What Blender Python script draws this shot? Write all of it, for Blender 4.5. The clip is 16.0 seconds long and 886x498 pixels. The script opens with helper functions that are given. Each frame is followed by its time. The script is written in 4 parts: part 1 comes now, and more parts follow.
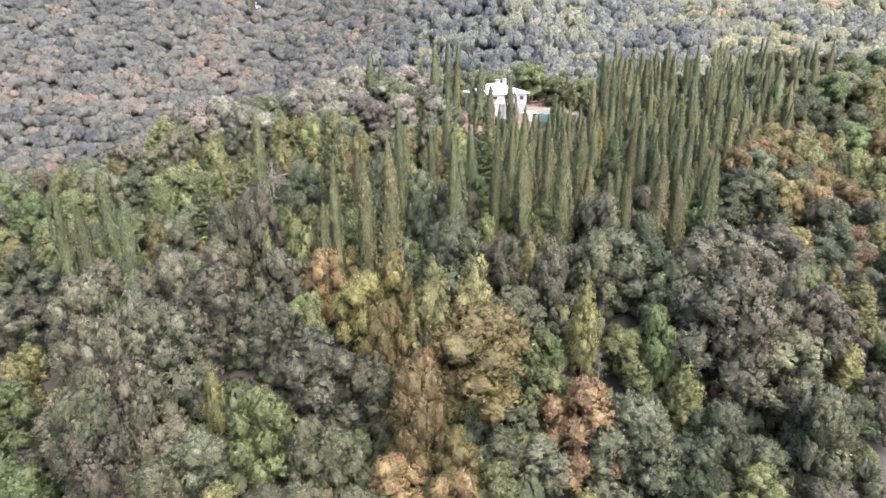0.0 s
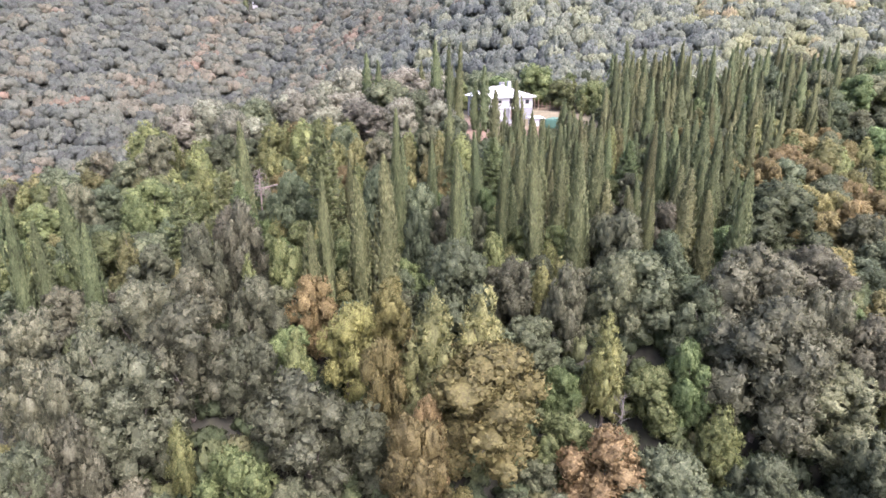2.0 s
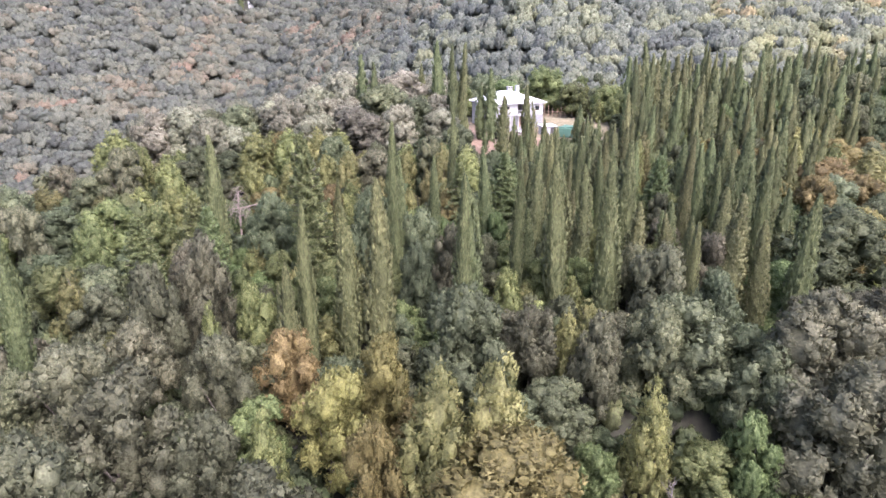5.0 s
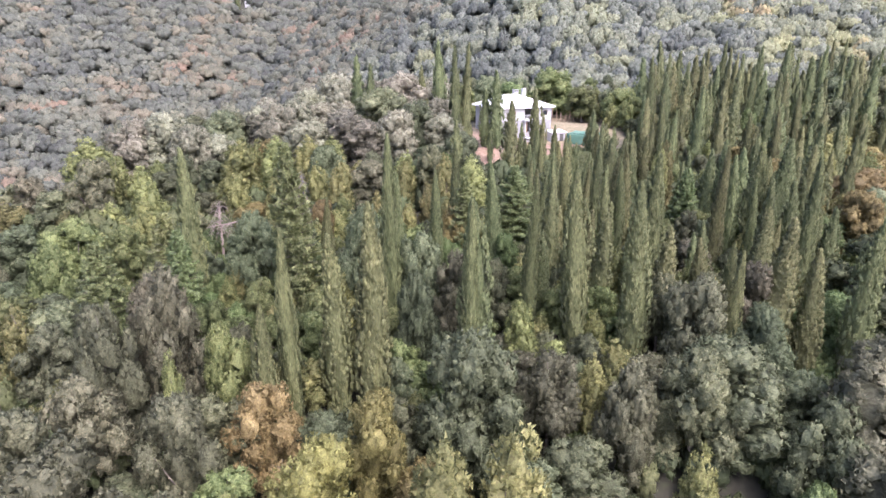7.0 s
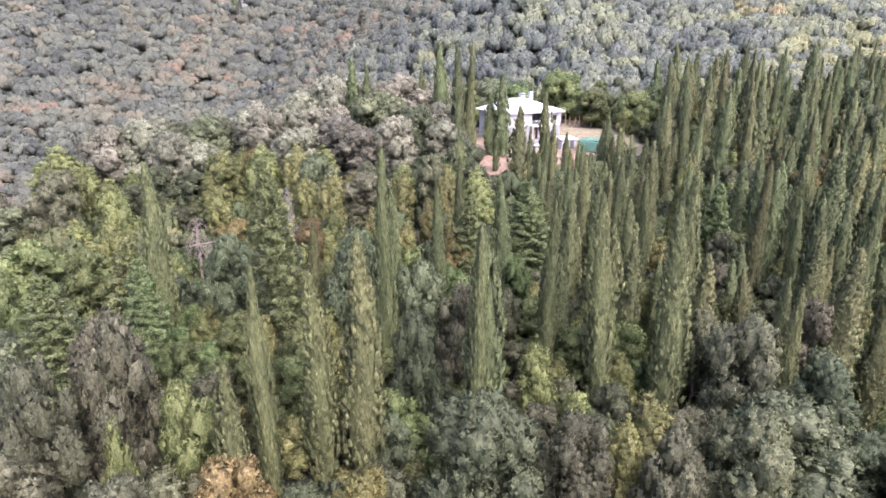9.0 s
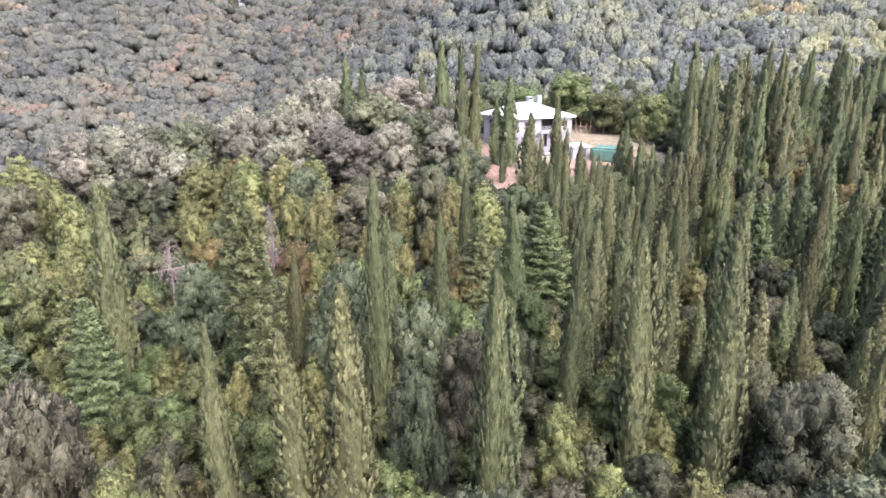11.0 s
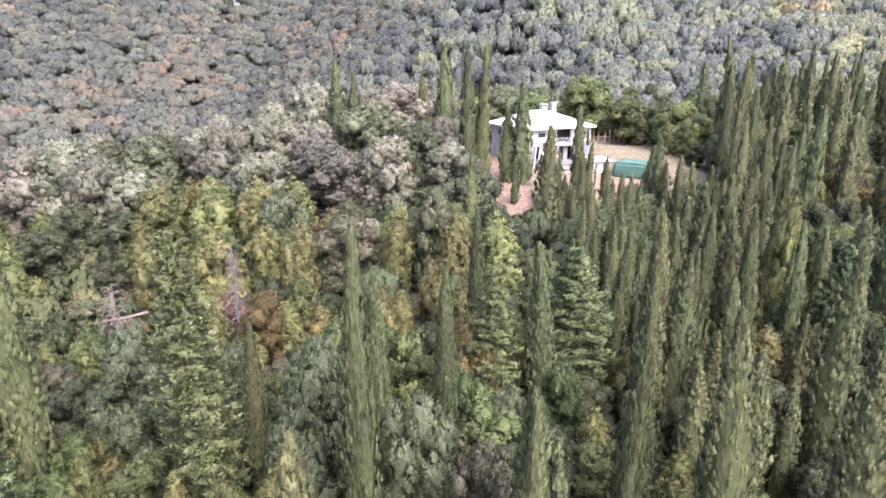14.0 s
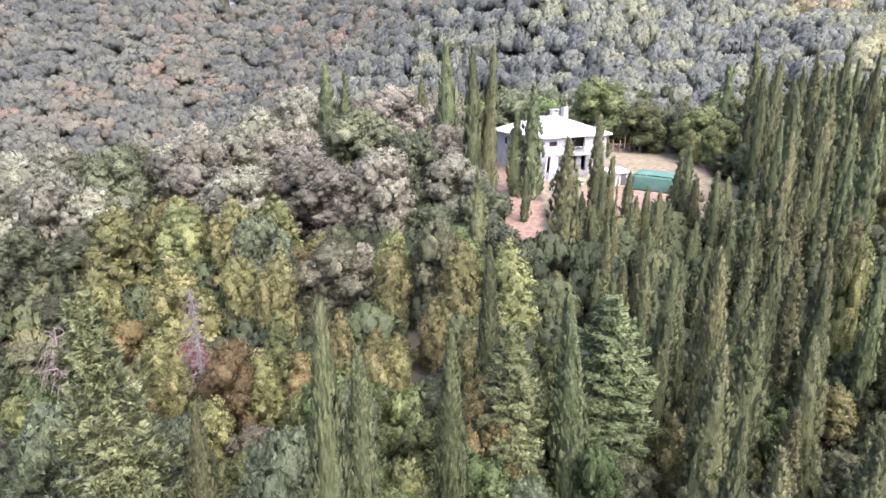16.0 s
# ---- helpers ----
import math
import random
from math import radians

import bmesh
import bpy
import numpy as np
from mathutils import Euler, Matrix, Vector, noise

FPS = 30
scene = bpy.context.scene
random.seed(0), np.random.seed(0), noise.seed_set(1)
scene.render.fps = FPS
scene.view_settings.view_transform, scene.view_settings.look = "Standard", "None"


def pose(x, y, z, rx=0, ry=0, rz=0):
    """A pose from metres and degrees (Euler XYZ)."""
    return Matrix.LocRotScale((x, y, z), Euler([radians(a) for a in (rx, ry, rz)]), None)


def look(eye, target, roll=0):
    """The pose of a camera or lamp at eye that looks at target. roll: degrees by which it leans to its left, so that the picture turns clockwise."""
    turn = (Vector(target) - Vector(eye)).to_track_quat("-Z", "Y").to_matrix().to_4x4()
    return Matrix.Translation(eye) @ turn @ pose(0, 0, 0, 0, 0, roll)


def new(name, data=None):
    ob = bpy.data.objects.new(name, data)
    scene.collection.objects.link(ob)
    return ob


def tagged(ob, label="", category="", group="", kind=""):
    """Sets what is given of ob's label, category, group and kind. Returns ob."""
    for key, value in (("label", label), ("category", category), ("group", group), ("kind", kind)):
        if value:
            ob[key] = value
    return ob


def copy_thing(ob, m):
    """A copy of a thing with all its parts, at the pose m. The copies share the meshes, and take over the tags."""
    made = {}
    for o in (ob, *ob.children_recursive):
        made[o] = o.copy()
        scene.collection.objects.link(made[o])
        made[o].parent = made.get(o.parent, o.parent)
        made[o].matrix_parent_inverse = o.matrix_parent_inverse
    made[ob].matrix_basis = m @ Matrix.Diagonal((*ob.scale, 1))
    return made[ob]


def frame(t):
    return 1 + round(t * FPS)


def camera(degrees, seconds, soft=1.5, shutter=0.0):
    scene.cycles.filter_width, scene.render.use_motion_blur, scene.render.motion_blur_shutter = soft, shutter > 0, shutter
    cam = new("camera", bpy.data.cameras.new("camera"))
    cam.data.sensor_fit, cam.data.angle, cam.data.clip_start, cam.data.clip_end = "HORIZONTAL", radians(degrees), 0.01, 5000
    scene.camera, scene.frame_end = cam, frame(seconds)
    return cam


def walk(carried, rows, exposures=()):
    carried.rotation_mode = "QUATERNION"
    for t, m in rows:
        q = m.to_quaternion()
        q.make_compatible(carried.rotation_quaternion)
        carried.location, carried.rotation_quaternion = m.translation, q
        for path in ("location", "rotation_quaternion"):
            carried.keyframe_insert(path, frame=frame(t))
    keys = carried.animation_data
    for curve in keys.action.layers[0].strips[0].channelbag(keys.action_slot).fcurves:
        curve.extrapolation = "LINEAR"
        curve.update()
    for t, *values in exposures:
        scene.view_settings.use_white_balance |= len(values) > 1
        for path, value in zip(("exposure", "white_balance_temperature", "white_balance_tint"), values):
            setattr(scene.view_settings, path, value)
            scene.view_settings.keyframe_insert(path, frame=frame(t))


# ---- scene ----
cam = camera(70.0, 16.0, soft=1.5)
METRES, EYE, TILT, LEAN, TURN = 68.0, 50.0, -17.95, 0.0, 0.0
ROWS = [
    (0.0, 0.0000, 0.0, 0.0000, 0.000, 0.000, -0.000),
    (0.5, -0.0010, 0.0286, 0.0092, 0.000, 0.015, -0.000),
    (1.0, -0.0020, 0.058, 0.0188, -0.000, 0.022, -0.010),
    (1.5, -0.0029, 0.0856, 0.0278, -0.015, 0.037, -0.010),
    (2.0, -0.0040, 0.1161, 0.0377, -0.015, 0.051, -0.030),
    (2.5, -0.0051, 0.1439, 0.0467, -0.022, 0.066, -0.040),
    (3.0, -0.0063, 0.1719, 0.0557, -0.022, 0.073, -0.040),
    (3.5, -0.0074, 0.2006, 0.0650, -0.029, 0.081, -0.050),
    (4.0, -0.0084, 0.2293, 0.0744, -0.029, 0.095, -0.050),
    (6.5, -0.0138, 0.3726, 0.1213, -0.037, 0.132, -0.050),
    (7.0, -0.0147, 0.4032, 0.1313, -0.029, 0.139, -0.050),
    (7.5, -0.0158, 0.4321, 0.1408, -0.037, 0.147, -0.060),
    (8.0, -0.0166, 0.4591, 0.1495, -0.029, 0.147, -0.080),
    (8.5, -0.0175, 0.4898, 0.1592, -0.029, 0.161, -0.090),
    (9.0, -0.0184, 0.5165, 0.1679, -0.029, 0.161, -0.110),
    (11.5, -0.0227, 0.6594, 0.2142, -0.000, 0.176, -0.140),
    (12.0, -0.0236, 0.687, 0.2229, -0.000, 0.191, -0.130),
    (12.5, -0.0246, 0.717, 0.2325, -0.000, 0.212, -0.140),
    (13.0, -0.0255, 0.7432, 0.2409, 0.007, 0.227, -0.150),
    (13.5, -0.0265, 0.773, 0.2507, 0.007, 0.242, -0.150),
    (14.0, -0.0273, 0.799, 0.2592, 0.015, 0.249, -0.160),
    (14.5, -0.0283, 0.8279, 0.2687, 0.015, 0.249, -0.160),
    (15.0, -0.0294, 0.8562, 0.2778, 0.022, 0.256, -0.160),
    (15.5, -0.0303, 0.8836, 0.2865, 0.029, 0.256, -0.160),
    (16.0, -0.0309, 0.9136, 0.2962, -0.015, 0.256, -0.130),
]
walk(cam, [(t, pose(0, 0, EYE, TILT, LEAN, TURN) @ pose(METRES * x, METRES * y, METRES * z, 90 + pitch, roll, yaw)) for t, x, y, z, yaw, pitch, roll in ROWS],
     exposures=[(0.0, 2.18, 5680, 24), (16.0, 2.18, 5680, 24)])

# ---- light ----
world = bpy.data.worlds.new("overcast_sky")
scene.world = world
world.use_nodes = True
wn = world.node_tree.nodes
sky = wn.new("ShaderNodeTexSky")
sky.sky_type = "NISHITA"
sky.sun_disc = False
sky.sun_elevation, sky.sun_rotation = radians(54), radians(146)
sky.air_density, sky.dust_density, sky.ozone_density = 1.0, 6.0, 1.0
world.node_tree.links.new(sky.outputs[0], wn["Background"].inputs[0])
wn["Background"].inputs[1].default_value = 0.13
sun_data = bpy.data.lights.new("sun", "SUN")
sun_data.energy, sun_data.angle, sun_data.color = 1.1, radians(45), (1.0, 0.96, 0.9)
sun = new("sun", sun_data)
sun.matrix_basis = look((45.0, -6.8, 130.7), (0, 60, 20))


# ---- materials ----
def shader(name):
    mat = bpy.data.materials.new(name)
    mat.use_nodes = True
    nodes, links = mat.node_tree.nodes, mat.node_tree.links
    nodes.clear()
    return mat, nodes, links, nodes.new("ShaderNodeOutputMaterial")


def ramp(nodes, stops):
    r = nodes.new("ShaderNodeValToRGB")
    while len(r.color_ramp.elements) < len(stops):
        r.color_ramp.elements.new(0.5)
    for e, (p, c) in zip(r.color_ramp.elements, stops):
        e.position, e.color = p, (*c, 1)
    return r


def leaf_shader(nodes, links, out, colour, relief, gloss, passing):
    """Leaf surface: matt face with a weak sheen, and light that comes through it."""
    face = nodes.new("ShaderNodeBsdfPrincipled")
    links.new(relief, face.inputs["Normal"])
    face.inputs["Roughness"].default_value = gloss
    face.inputs["Specular IOR Level"].default_value = 0.3
    glow = nodes.new("ShaderNodeBsdfTranslucent")
    both = nodes.new("ShaderNodeMixShader")
    both.inputs[0].default_value = passing
    links.new(colour, face.inputs["Base Color"])
    links.new(colour, glow.inputs["Color"])
    links.new(face.outputs[0], both.inputs[1])
    links.new(glow.outputs[0], both.inputs[2])
    links.new(both.outputs[0], out.inputs[0])


def math_node(nodes, links, kind, a, b, c=None):
    m = nodes.new("ShaderNodeMath")
    m.operation = kind
    for i, v in enumerate((a, b, c)):
        if v is None:
            continue
        if isinstance(v, (int, float)):
            m.inputs[i].default_value = v
        else:
            links.new(v, m.inputs[i])
    return m.outputs[0]


def span(nodes, links, value, lo, hi, to_lo, to_hi):
    m = nodes.new("ShaderNodeMapRange")
    for k, v in (("From Min", lo), ("From Max", hi), ("To Min", to_lo), ("To Max", to_hi)):
        m.inputs[k].default_value = v
    links.new(value, m.inputs["Value"])
    return m.outputs[0]


def leaf_material(name, dark, mid, light, spread=0.3, gloss=0.6, passing=0.44, drawn=1.0, hues=0.026, sat=0.95):
    """Leaves: colour varies from spray to spray, from bough to bough and from tree to tree."""
    mat, nodes, links, out = shader(name)
    geo, obj = nodes.new("ShaderNodeNewGeometry"), nodes.new("ShaderNodeObjectInfo")
    coord = nodes.new("ShaderNodeTexCoord")
    own = nodes.new("ShaderNodeVectorMath")
    own.operation = "MULTIPLY_ADD"
    own.inputs[1].default_value = (1, 1, drawn)
    shift = math_node(nodes, links, "MULTIPLY", obj.outputs["Random"], 60.0)
    links.new(coord.outputs["Object"], own.inputs[0])
    links.new(shift, own.inputs[2])

    def grain(scale, detail):
        n = nodes.new("ShaderNodeTexNoise")
        n.inputs["Scale"].default_value, n.inputs["Detail"].default_value = scale, detail
        links.new(own.outputs[0], n.inputs["Vector"])
        return n.outputs["Fac"]

    bough, fine = grain(0.75, 3), grain(8.0, 3)
    tone = math_node(nodes, links, "MULTIPLY_ADD", bough, 0.9, -0.25)
    tone = math_node(nodes, links, "MULTIPLY_ADD", geo.outputs["Random Per Island"], 0.6, tone)
    col = ramp(nodes, [(0.08, dark), (0.5, mid), (0.92, light)])
    links.new(tone, col.inputs[0])
    hsv = nodes.new("ShaderNodeHueSaturation")
    value = span(nodes, links, obj.outputs["Random"], 0, 1, 1 - spread, 1 + spread)
    # leaf-scale grain, with the shade of gaps between leaves put into the colour
    dapple = span(nodes, links, fine, 0.36, 0.64, 0.74, 1.26)
    links.new(math_node(nodes, links, "MULTIPLY", value, dapple), hsv.inputs["Value"])
    other = math_node(nodes, links, "FRACT", math_node(nodes, links, "MULTIPLY", obj.outputs["Random"], 7.3), 0)
    links.new(span(nodes, links, other, 0, 1, 0.5 - hues, 0.5 + hues), hsv.inputs["Hue"])
    links.new(col.outputs[0], hsv.inputs["Color"])
    hsv.inputs["Saturation"].default_value = sat
    relief = nodes.new("ShaderNodeBump")
    relief.inputs["Strength"].default_value, relief.inputs["Distance"].default_value = 0.6, 0.2
    links.new(fine, relief.inputs["Height"])
    leaf_shader(nodes, links, out, hsv.outputs[0], relief.outputs[0], gloss, passing)
    return mat


def woods_material(name, stops, leaf=1.6, sat=0.9, drift=0.0):
    """Far woods: one colour to a crown, in drifts across the hillside, mottled by its leaves."""
    mat, nodes, links, out = shader(name)
    geo, crown = nodes.new("ShaderNodeNewGeometry"), nodes.new("ShaderNodeAttribute")
    crown.attribute_name = "crown_tone"
    wide, fine = nodes.new("ShaderNodeTexNoise"), nodes.new("ShaderNodeTexNoise")
    wide.inputs["Scale"].default_value, wide.inputs["Detail"].default_value = 0.025, 3
    fine.inputs["Scale"].default_value, fine.inputs["Detail"].default_value = leaf, 4
    for n in (wide, fine):
        links.new(geo.outputs["Position"], n.inputs["Vector"])
    tone = math_node(nodes, links, "MULTIPLY_ADD", wide.outputs["Fac"], 1.1, -0.42)
    tone = math_node(nodes, links, "MULTIPLY_ADD", crown.outputs["Fac"], 0.62, tone)
    if drift:
        place = nodes.new("ShaderNodeSeparateXYZ")
        links.new(geo.outputs["Position"], place.inputs[0])
        tone = math_node(nodes, links, "ADD", tone, span(nodes, links, place.outputs[0], 0, 150, -drift, drift))
    col = ramp(nodes, stops)
    links.new(tone, col.inputs[0])
    hsv = nodes.new("ShaderNodeHueSaturation")
    value = span(nodes, links, geo.outputs["Random Per Island"], 0, 1, 0.86, 1.14)
    other = math_node(nodes, links, "FRACT", math_node(nodes, links, "MULTIPLY", crown.outputs["Fac"], 9.7), 0)
    value = math_node(nodes, links, "MULTIPLY", value, span(nodes, links, other, 0, 1, 0.88, 1.12))
    value = math_node(nodes, links, "MULTIPLY", value, span(nodes, links, fine.outputs["Fac"], 0.35, 0.65, 0.72, 1.28))
    links.new(value, hsv.inputs["Value"])
    links.new(col.outputs[0], hsv.inputs["Color"])
    hsv.inputs["Saturation"].default_value = sat
    relief = nodes.new("ShaderNodeBump")
    relief.inputs["Strength"].default_value, relief.inputs["Distance"].default_value = 0.5, 0.4
    links.new(fine.outputs["Fac"], relief.inputs["Height"])
    leaf_shader(nodes, links, out, hsv.outputs[0], relief.outputs[0], 0.65, 0.45)
    return mat


def plain_material(name, a, b, scale, rough=0.8, bump=0.3, metal=0.0, stain=None, stain_scale=0.6):
    """Two tones of grain, an optional wide stain, and fine relief."""
    mat, nodes, links, out = shader(name)
    coord = nodes.new("ShaderNodeTexCoord")
    fine, wide = nodes.new("ShaderNodeTexNoise"), nodes.new("ShaderNodeTexNoise")
    fine.inputs["Scale"].default_value, fine.inputs["Detail"].default_value = scale, 6
    wide.inputs["Scale"].default_value, wide.inputs["Detail"].default_value = stain_scale, 5
    for n in (fine, wide):
        links.new(coord.outputs["Object"], n.inputs["Vector"])
    col = ramp(nodes, [(0.35, a), (0.65, b)])
    links.new(fine.outputs["Fac"], col.inputs[0])
    mask = ramp(nodes, [(0.5, (0, 0, 0)), (0.68, (0.6, 0.6, 0.6))])
    links.new(wide.outputs["Fac"], mask.inputs[0])
    mix = nodes.new("ShaderNodeMix")
    mix.data_type = "RGBA"
    links.new(mask.outputs[0], mix.inputs[0])
    links.new(col.outputs[0], mix.inputs[6])
    mix.inputs[7].default_value = (*(stain or tuple(0.6 * v for v in a)), 1)
    face = nodes.new("ShaderNodeBsdfPrincipled")
    face.inputs["Roughness"].default_value, face.inputs["Metallic"].default_value = rough, metal
    relief = nodes.new("ShaderNodeBump")
    relief.inputs["Strength"].default_value, relief.inputs["Distance"].default_value = bump, 0.03
    links.new(fine.outputs["Fac"], relief.inputs["Height"])
    links.new(relief.outputs[0], face.inputs["Normal"])
    links.new(mix.outputs[2], face.inputs["Base Color"])
    links.new(face.outputs[0], out.inputs[0])
    return mat


def ground_material():
    """Leaf litter, with the bare red earth and straw of the yard round the house."""
    mat, nodes, links, out = shader("forest_floor")
    geo = nodes.new("ShaderNodeNewGeometry")

    def noise_at(scale, detail=6):
        n = nodes.new("ShaderNodeTexNoise")
        n.inputs["Scale"].default_value, n.inputs["Detail"].default_value = scale, detail
        links.new(geo.outputs["Position"], n.inputs["Vector"])
        return n

    def spot(cx, cy, rx, ry, soft):
        """1 inside a ragged ellipse on the plan."""
        sub = nodes.new("ShaderNodeVectorMath")
        sub.operation = "SUBTRACT"
        sub.inputs[1].default_value = (cx, cy, 0)
        links.new(geo.outputs["Position"], sub.inputs[0])
        mul = nodes.new("ShaderNodeVectorMath")
        mul.operation = "MULTIPLY"
        mul.inputs[1].default_value = (1 / rx, 1 / ry, 0)
        links.new(sub.outputs[0], mul.inputs[0])
        length = nodes.new("ShaderNodeVectorMath")
        length.operation = "LENGTH"
        links.new(mul.outputs[0], length.inputs[0])
        add = nodes.new("ShaderNodeMath")
        add.operation = "MULTIPLY_ADD"
        add.inputs[1].default_value = 0.7
        links.new(ragged.outputs["Fac"], add.inputs[0])
        links.new(length.outputs["Value"], add.inputs[2])
        m = nodes.new("ShaderNodeMapRange")
        m.inputs["From Min"].default_value, m.inputs["From Max"].default_value = 1.35 + soft, 1.35 - soft
        links.new(add.outputs[0], m.inputs["Value"])
        return m

    ragged = noise_at(0.35)
    grain, litter_noise = noise_at(1.7, 9), noise_at(1.2, 6)
    litter = ramp(nodes, [(0.3, (0.022, 0.021, 0.014)), (0.55, (0.038, 0.036, 0.023)), (0.75, (0.05, 0.055, 0.028))])
    links.new(litter_noise.outputs["Fac"], litter.inputs[0])
    earth = ramp(nodes, [(0.3, (0.14, 0.086, 0.055)), (0.5, (0.2, 0.132, 0.09)), (0.7, (0.275, 0.2, 0.145))])
    links.new(grain.outputs["Fac"], earth.inputs[0])
    straw = ramp(nodes, [(0.3, (0.095, 0.093, 0.042)), (0.5, (0.17, 0.138, 0.08)), (0.7, (0.25, 0.19, 0.122))])
    links.new(grain.outputs["Fac"], straw.inputs[0])
    last = litter.outputs[0]
    for (cx, cy, rx, ry), tone in (((19, 150, 14, 19), straw), ((4.2, 134, 4.4, 13), earth), ((19.5, 136, 6.5, 5), earth), ((-130, 452, 3.5, 6), earth)):
        m = spot(cx, cy, rx, ry, 0.12)
        mix = nodes.new("ShaderNodeMix")
        mix.data_type = "RGBA"
        links.new(m.outputs[0], mix.inputs[0])
        links.new(last, mix.inputs[6])
        links.new(tone.outputs[0], mix.inputs[7])
        last = mix.outputs[2]
    face = nodes.new("ShaderNodeBsdfPrincipled")
    face.inputs["Roughness"].default_value = 0.95
    relief = nodes.new("ShaderNodeBump")
    relief.inputs["Strength"].default_value, relief.inputs["Distance"].default_value = 0.6, 0.08
    links.new(grain.outputs["Fac"], relief.inputs["Height"])
    links.new(relief.outputs[0], face.inputs["Normal"])
    links.new(last, face.inputs["Base Color"])
    links.new(face.outputs[0], out.inputs[0])
    return mat


LEAF = {
    "pale": leaf_material("silvery_oak_leaves", (0.07, 0.069, 0.038), (0.136, 0.132, 0.074), (0.232, 0.222, 0.134)),
    # the silvery oak leaves again, lightened to stand for brighter light on the ridge
    "pale_lightened": leaf_material("silvery_oak_leaves_lightened", (0.110, 0.107, 0.068), (0.220, 0.211, 0.141), (0.352, 0.336, 0.233)),
    "grey": leaf_material("grey_green_oak_leaves", (0.062, 0.070, 0.035), (0.121, 0.134, 0.067), (0.209, 0.222, 0.117)),
    "ochre": leaf_material("ochre_autumn_leaves", (0.115, 0.098, 0.034), (0.215, 0.182, 0.062), (0.315, 0.265, 0.095)),
    "rusty": leaf_material("rust_brown_autumn_leaves", (0.108, 0.081, 0.032), (0.208, 0.158, 0.062), (0.3, 0.235, 0.096)),
    "red": leaf_material("brick_red_autumn_leaves", (0.14, 0.08, 0.05), (0.25, 0.145, 0.09), (0.33, 0.2, 0.13)),
    "lime": leaf_material("yellow_green_leaves", (0.099, 0.105, 0.035), (0.200, 0.201, 0.070), (0.319, 0.308, 0.110)),
    "green": leaf_material("bright_green_leaves", (0.065, 0.086, 0.029), (0.132, 0.163, 0.055), (0.218, 0.250, 0.094)),
    "dark": leaf_material("dark_green_leaves", (0.044, 0.055, 0.025), (0.086, 0.102, 0.046), (0.145, 0.16, 0.076)),
    "cypress": leaf_material("cypress_sprays", (0.073, 0.081, 0.034), (0.145, 0.160, 0.066), (0.242, 0.251, 0.106), 0.22, passing=0.46, drawn=0.4),
    "conifer": leaf_material("shaggy_conifer_sprays", (0.090, 0.109, 0.042), (0.182, 0.213, 0.084), (0.297, 0.330, 0.141), 0.12),
}
# distance haze is mixed into these leaf colours: greyer and paler
LEAF_FAR_HAZED = woods_material("far_hillside_leaves_hazed", [
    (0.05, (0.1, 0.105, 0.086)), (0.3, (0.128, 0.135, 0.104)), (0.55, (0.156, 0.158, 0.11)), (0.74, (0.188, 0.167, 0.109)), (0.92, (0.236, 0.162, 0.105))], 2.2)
# the slope's leaf colours carry a thinner haze
LEAF_SLOPE_HAZED = woods_material("wooded_slope_leaves_hazed", [
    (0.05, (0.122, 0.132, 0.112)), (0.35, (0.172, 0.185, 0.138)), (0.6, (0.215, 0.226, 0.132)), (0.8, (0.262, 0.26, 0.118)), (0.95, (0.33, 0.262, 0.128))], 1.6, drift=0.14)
LEAF_UNDER = woods_material("undergrowth_leaves", [
    (0.1, (0.05, 0.062, 0.028)), (0.45, (0.09, 0.112, 0.044)), (0.75, (0.14, 0.155, 0.058)), (0.97, (0.2, 0.18, 0.075))], 4.0)
BARK = plain_material("grey_brown_bark", (0.09, 0.07, 0.055), (0.2, 0.17, 0.14), 9, 0.9, 0.8)
DEADWOOD = plain_material("bleached_dead_wood", (0.16, 0.122, 0.1), (0.27, 0.22, 0.19), 8, 0.85, 0.6)
TWIG = plain_material("grey_bare_twigs", (0.13, 0.11, 0.1), (0.24, 0.21, 0.19), 8, 0.85, 0.4)
ROOF = plain_material("whitewashed_roof_sheet", (0.55, 0.55, 0.55), (0.64, 0.635, 0.63), 1.6, 0.55, 0.1, stain=(0.5, 0.49, 0.48))
WHITE = plain_material("white_painted_render", (0.31, 0.304, 0.3), (0.38, 0.373, 0.367), 3, 0.8, 0.2, stain=(0.42, 0.4, 0.38))
RENDER_GREY = plain_material("bare_grey_render", (0.38, 0.372, 0.38), (0.48, 0.47, 0.47), 3, 0.9, 0.3, stain=(0.28, 0.27, 0.27))
RENDER_DIM = plain_material("dim_grey_lower_render", (0.2, 0.195, 0.2), (0.28, 0.272, 0.272), 3, 0.9, 0.3, stain=(0.22, 0.21, 0.21))
# plaster coloured dark so that the room behind the balcony looks unlit
DARKROOM = plain_material("plaster_darkened_as_unlit", (0.08, 0.075, 0.07), (0.13, 0.12, 0.11), 3, 0.9, 0.1)
TIMBER = plain_material("weathered_timber", (0.2, 0.13, 0.09), (0.34, 0.24, 0.17), 12, 0.8, 0.4)
CONCRETE = plain_material("concrete", (0.34, 0.33, 0.31), (0.46, 0.44, 0.42), 4, 0.9, 0.3)
NET = plain_material("green_shade_net", (0.05, 0.12, 0.082), (0.08, 0.165, 0.12), 10, 0.8, 0.3, stain=(0.11, 0.2, 0.15))
STEEL = plain_material("galvanised_steel", (0.35, 0.35, 0.35), (0.5, 0.5, 0.5), 6, 0.45, 0.1, 0.8)
GLASS = plain_material("dark_window_glass", (0.03, 0.035, 0.04), (0.05, 0.055, 0.06), 2, 0.08, 0.0)
GROUND = ground_material()


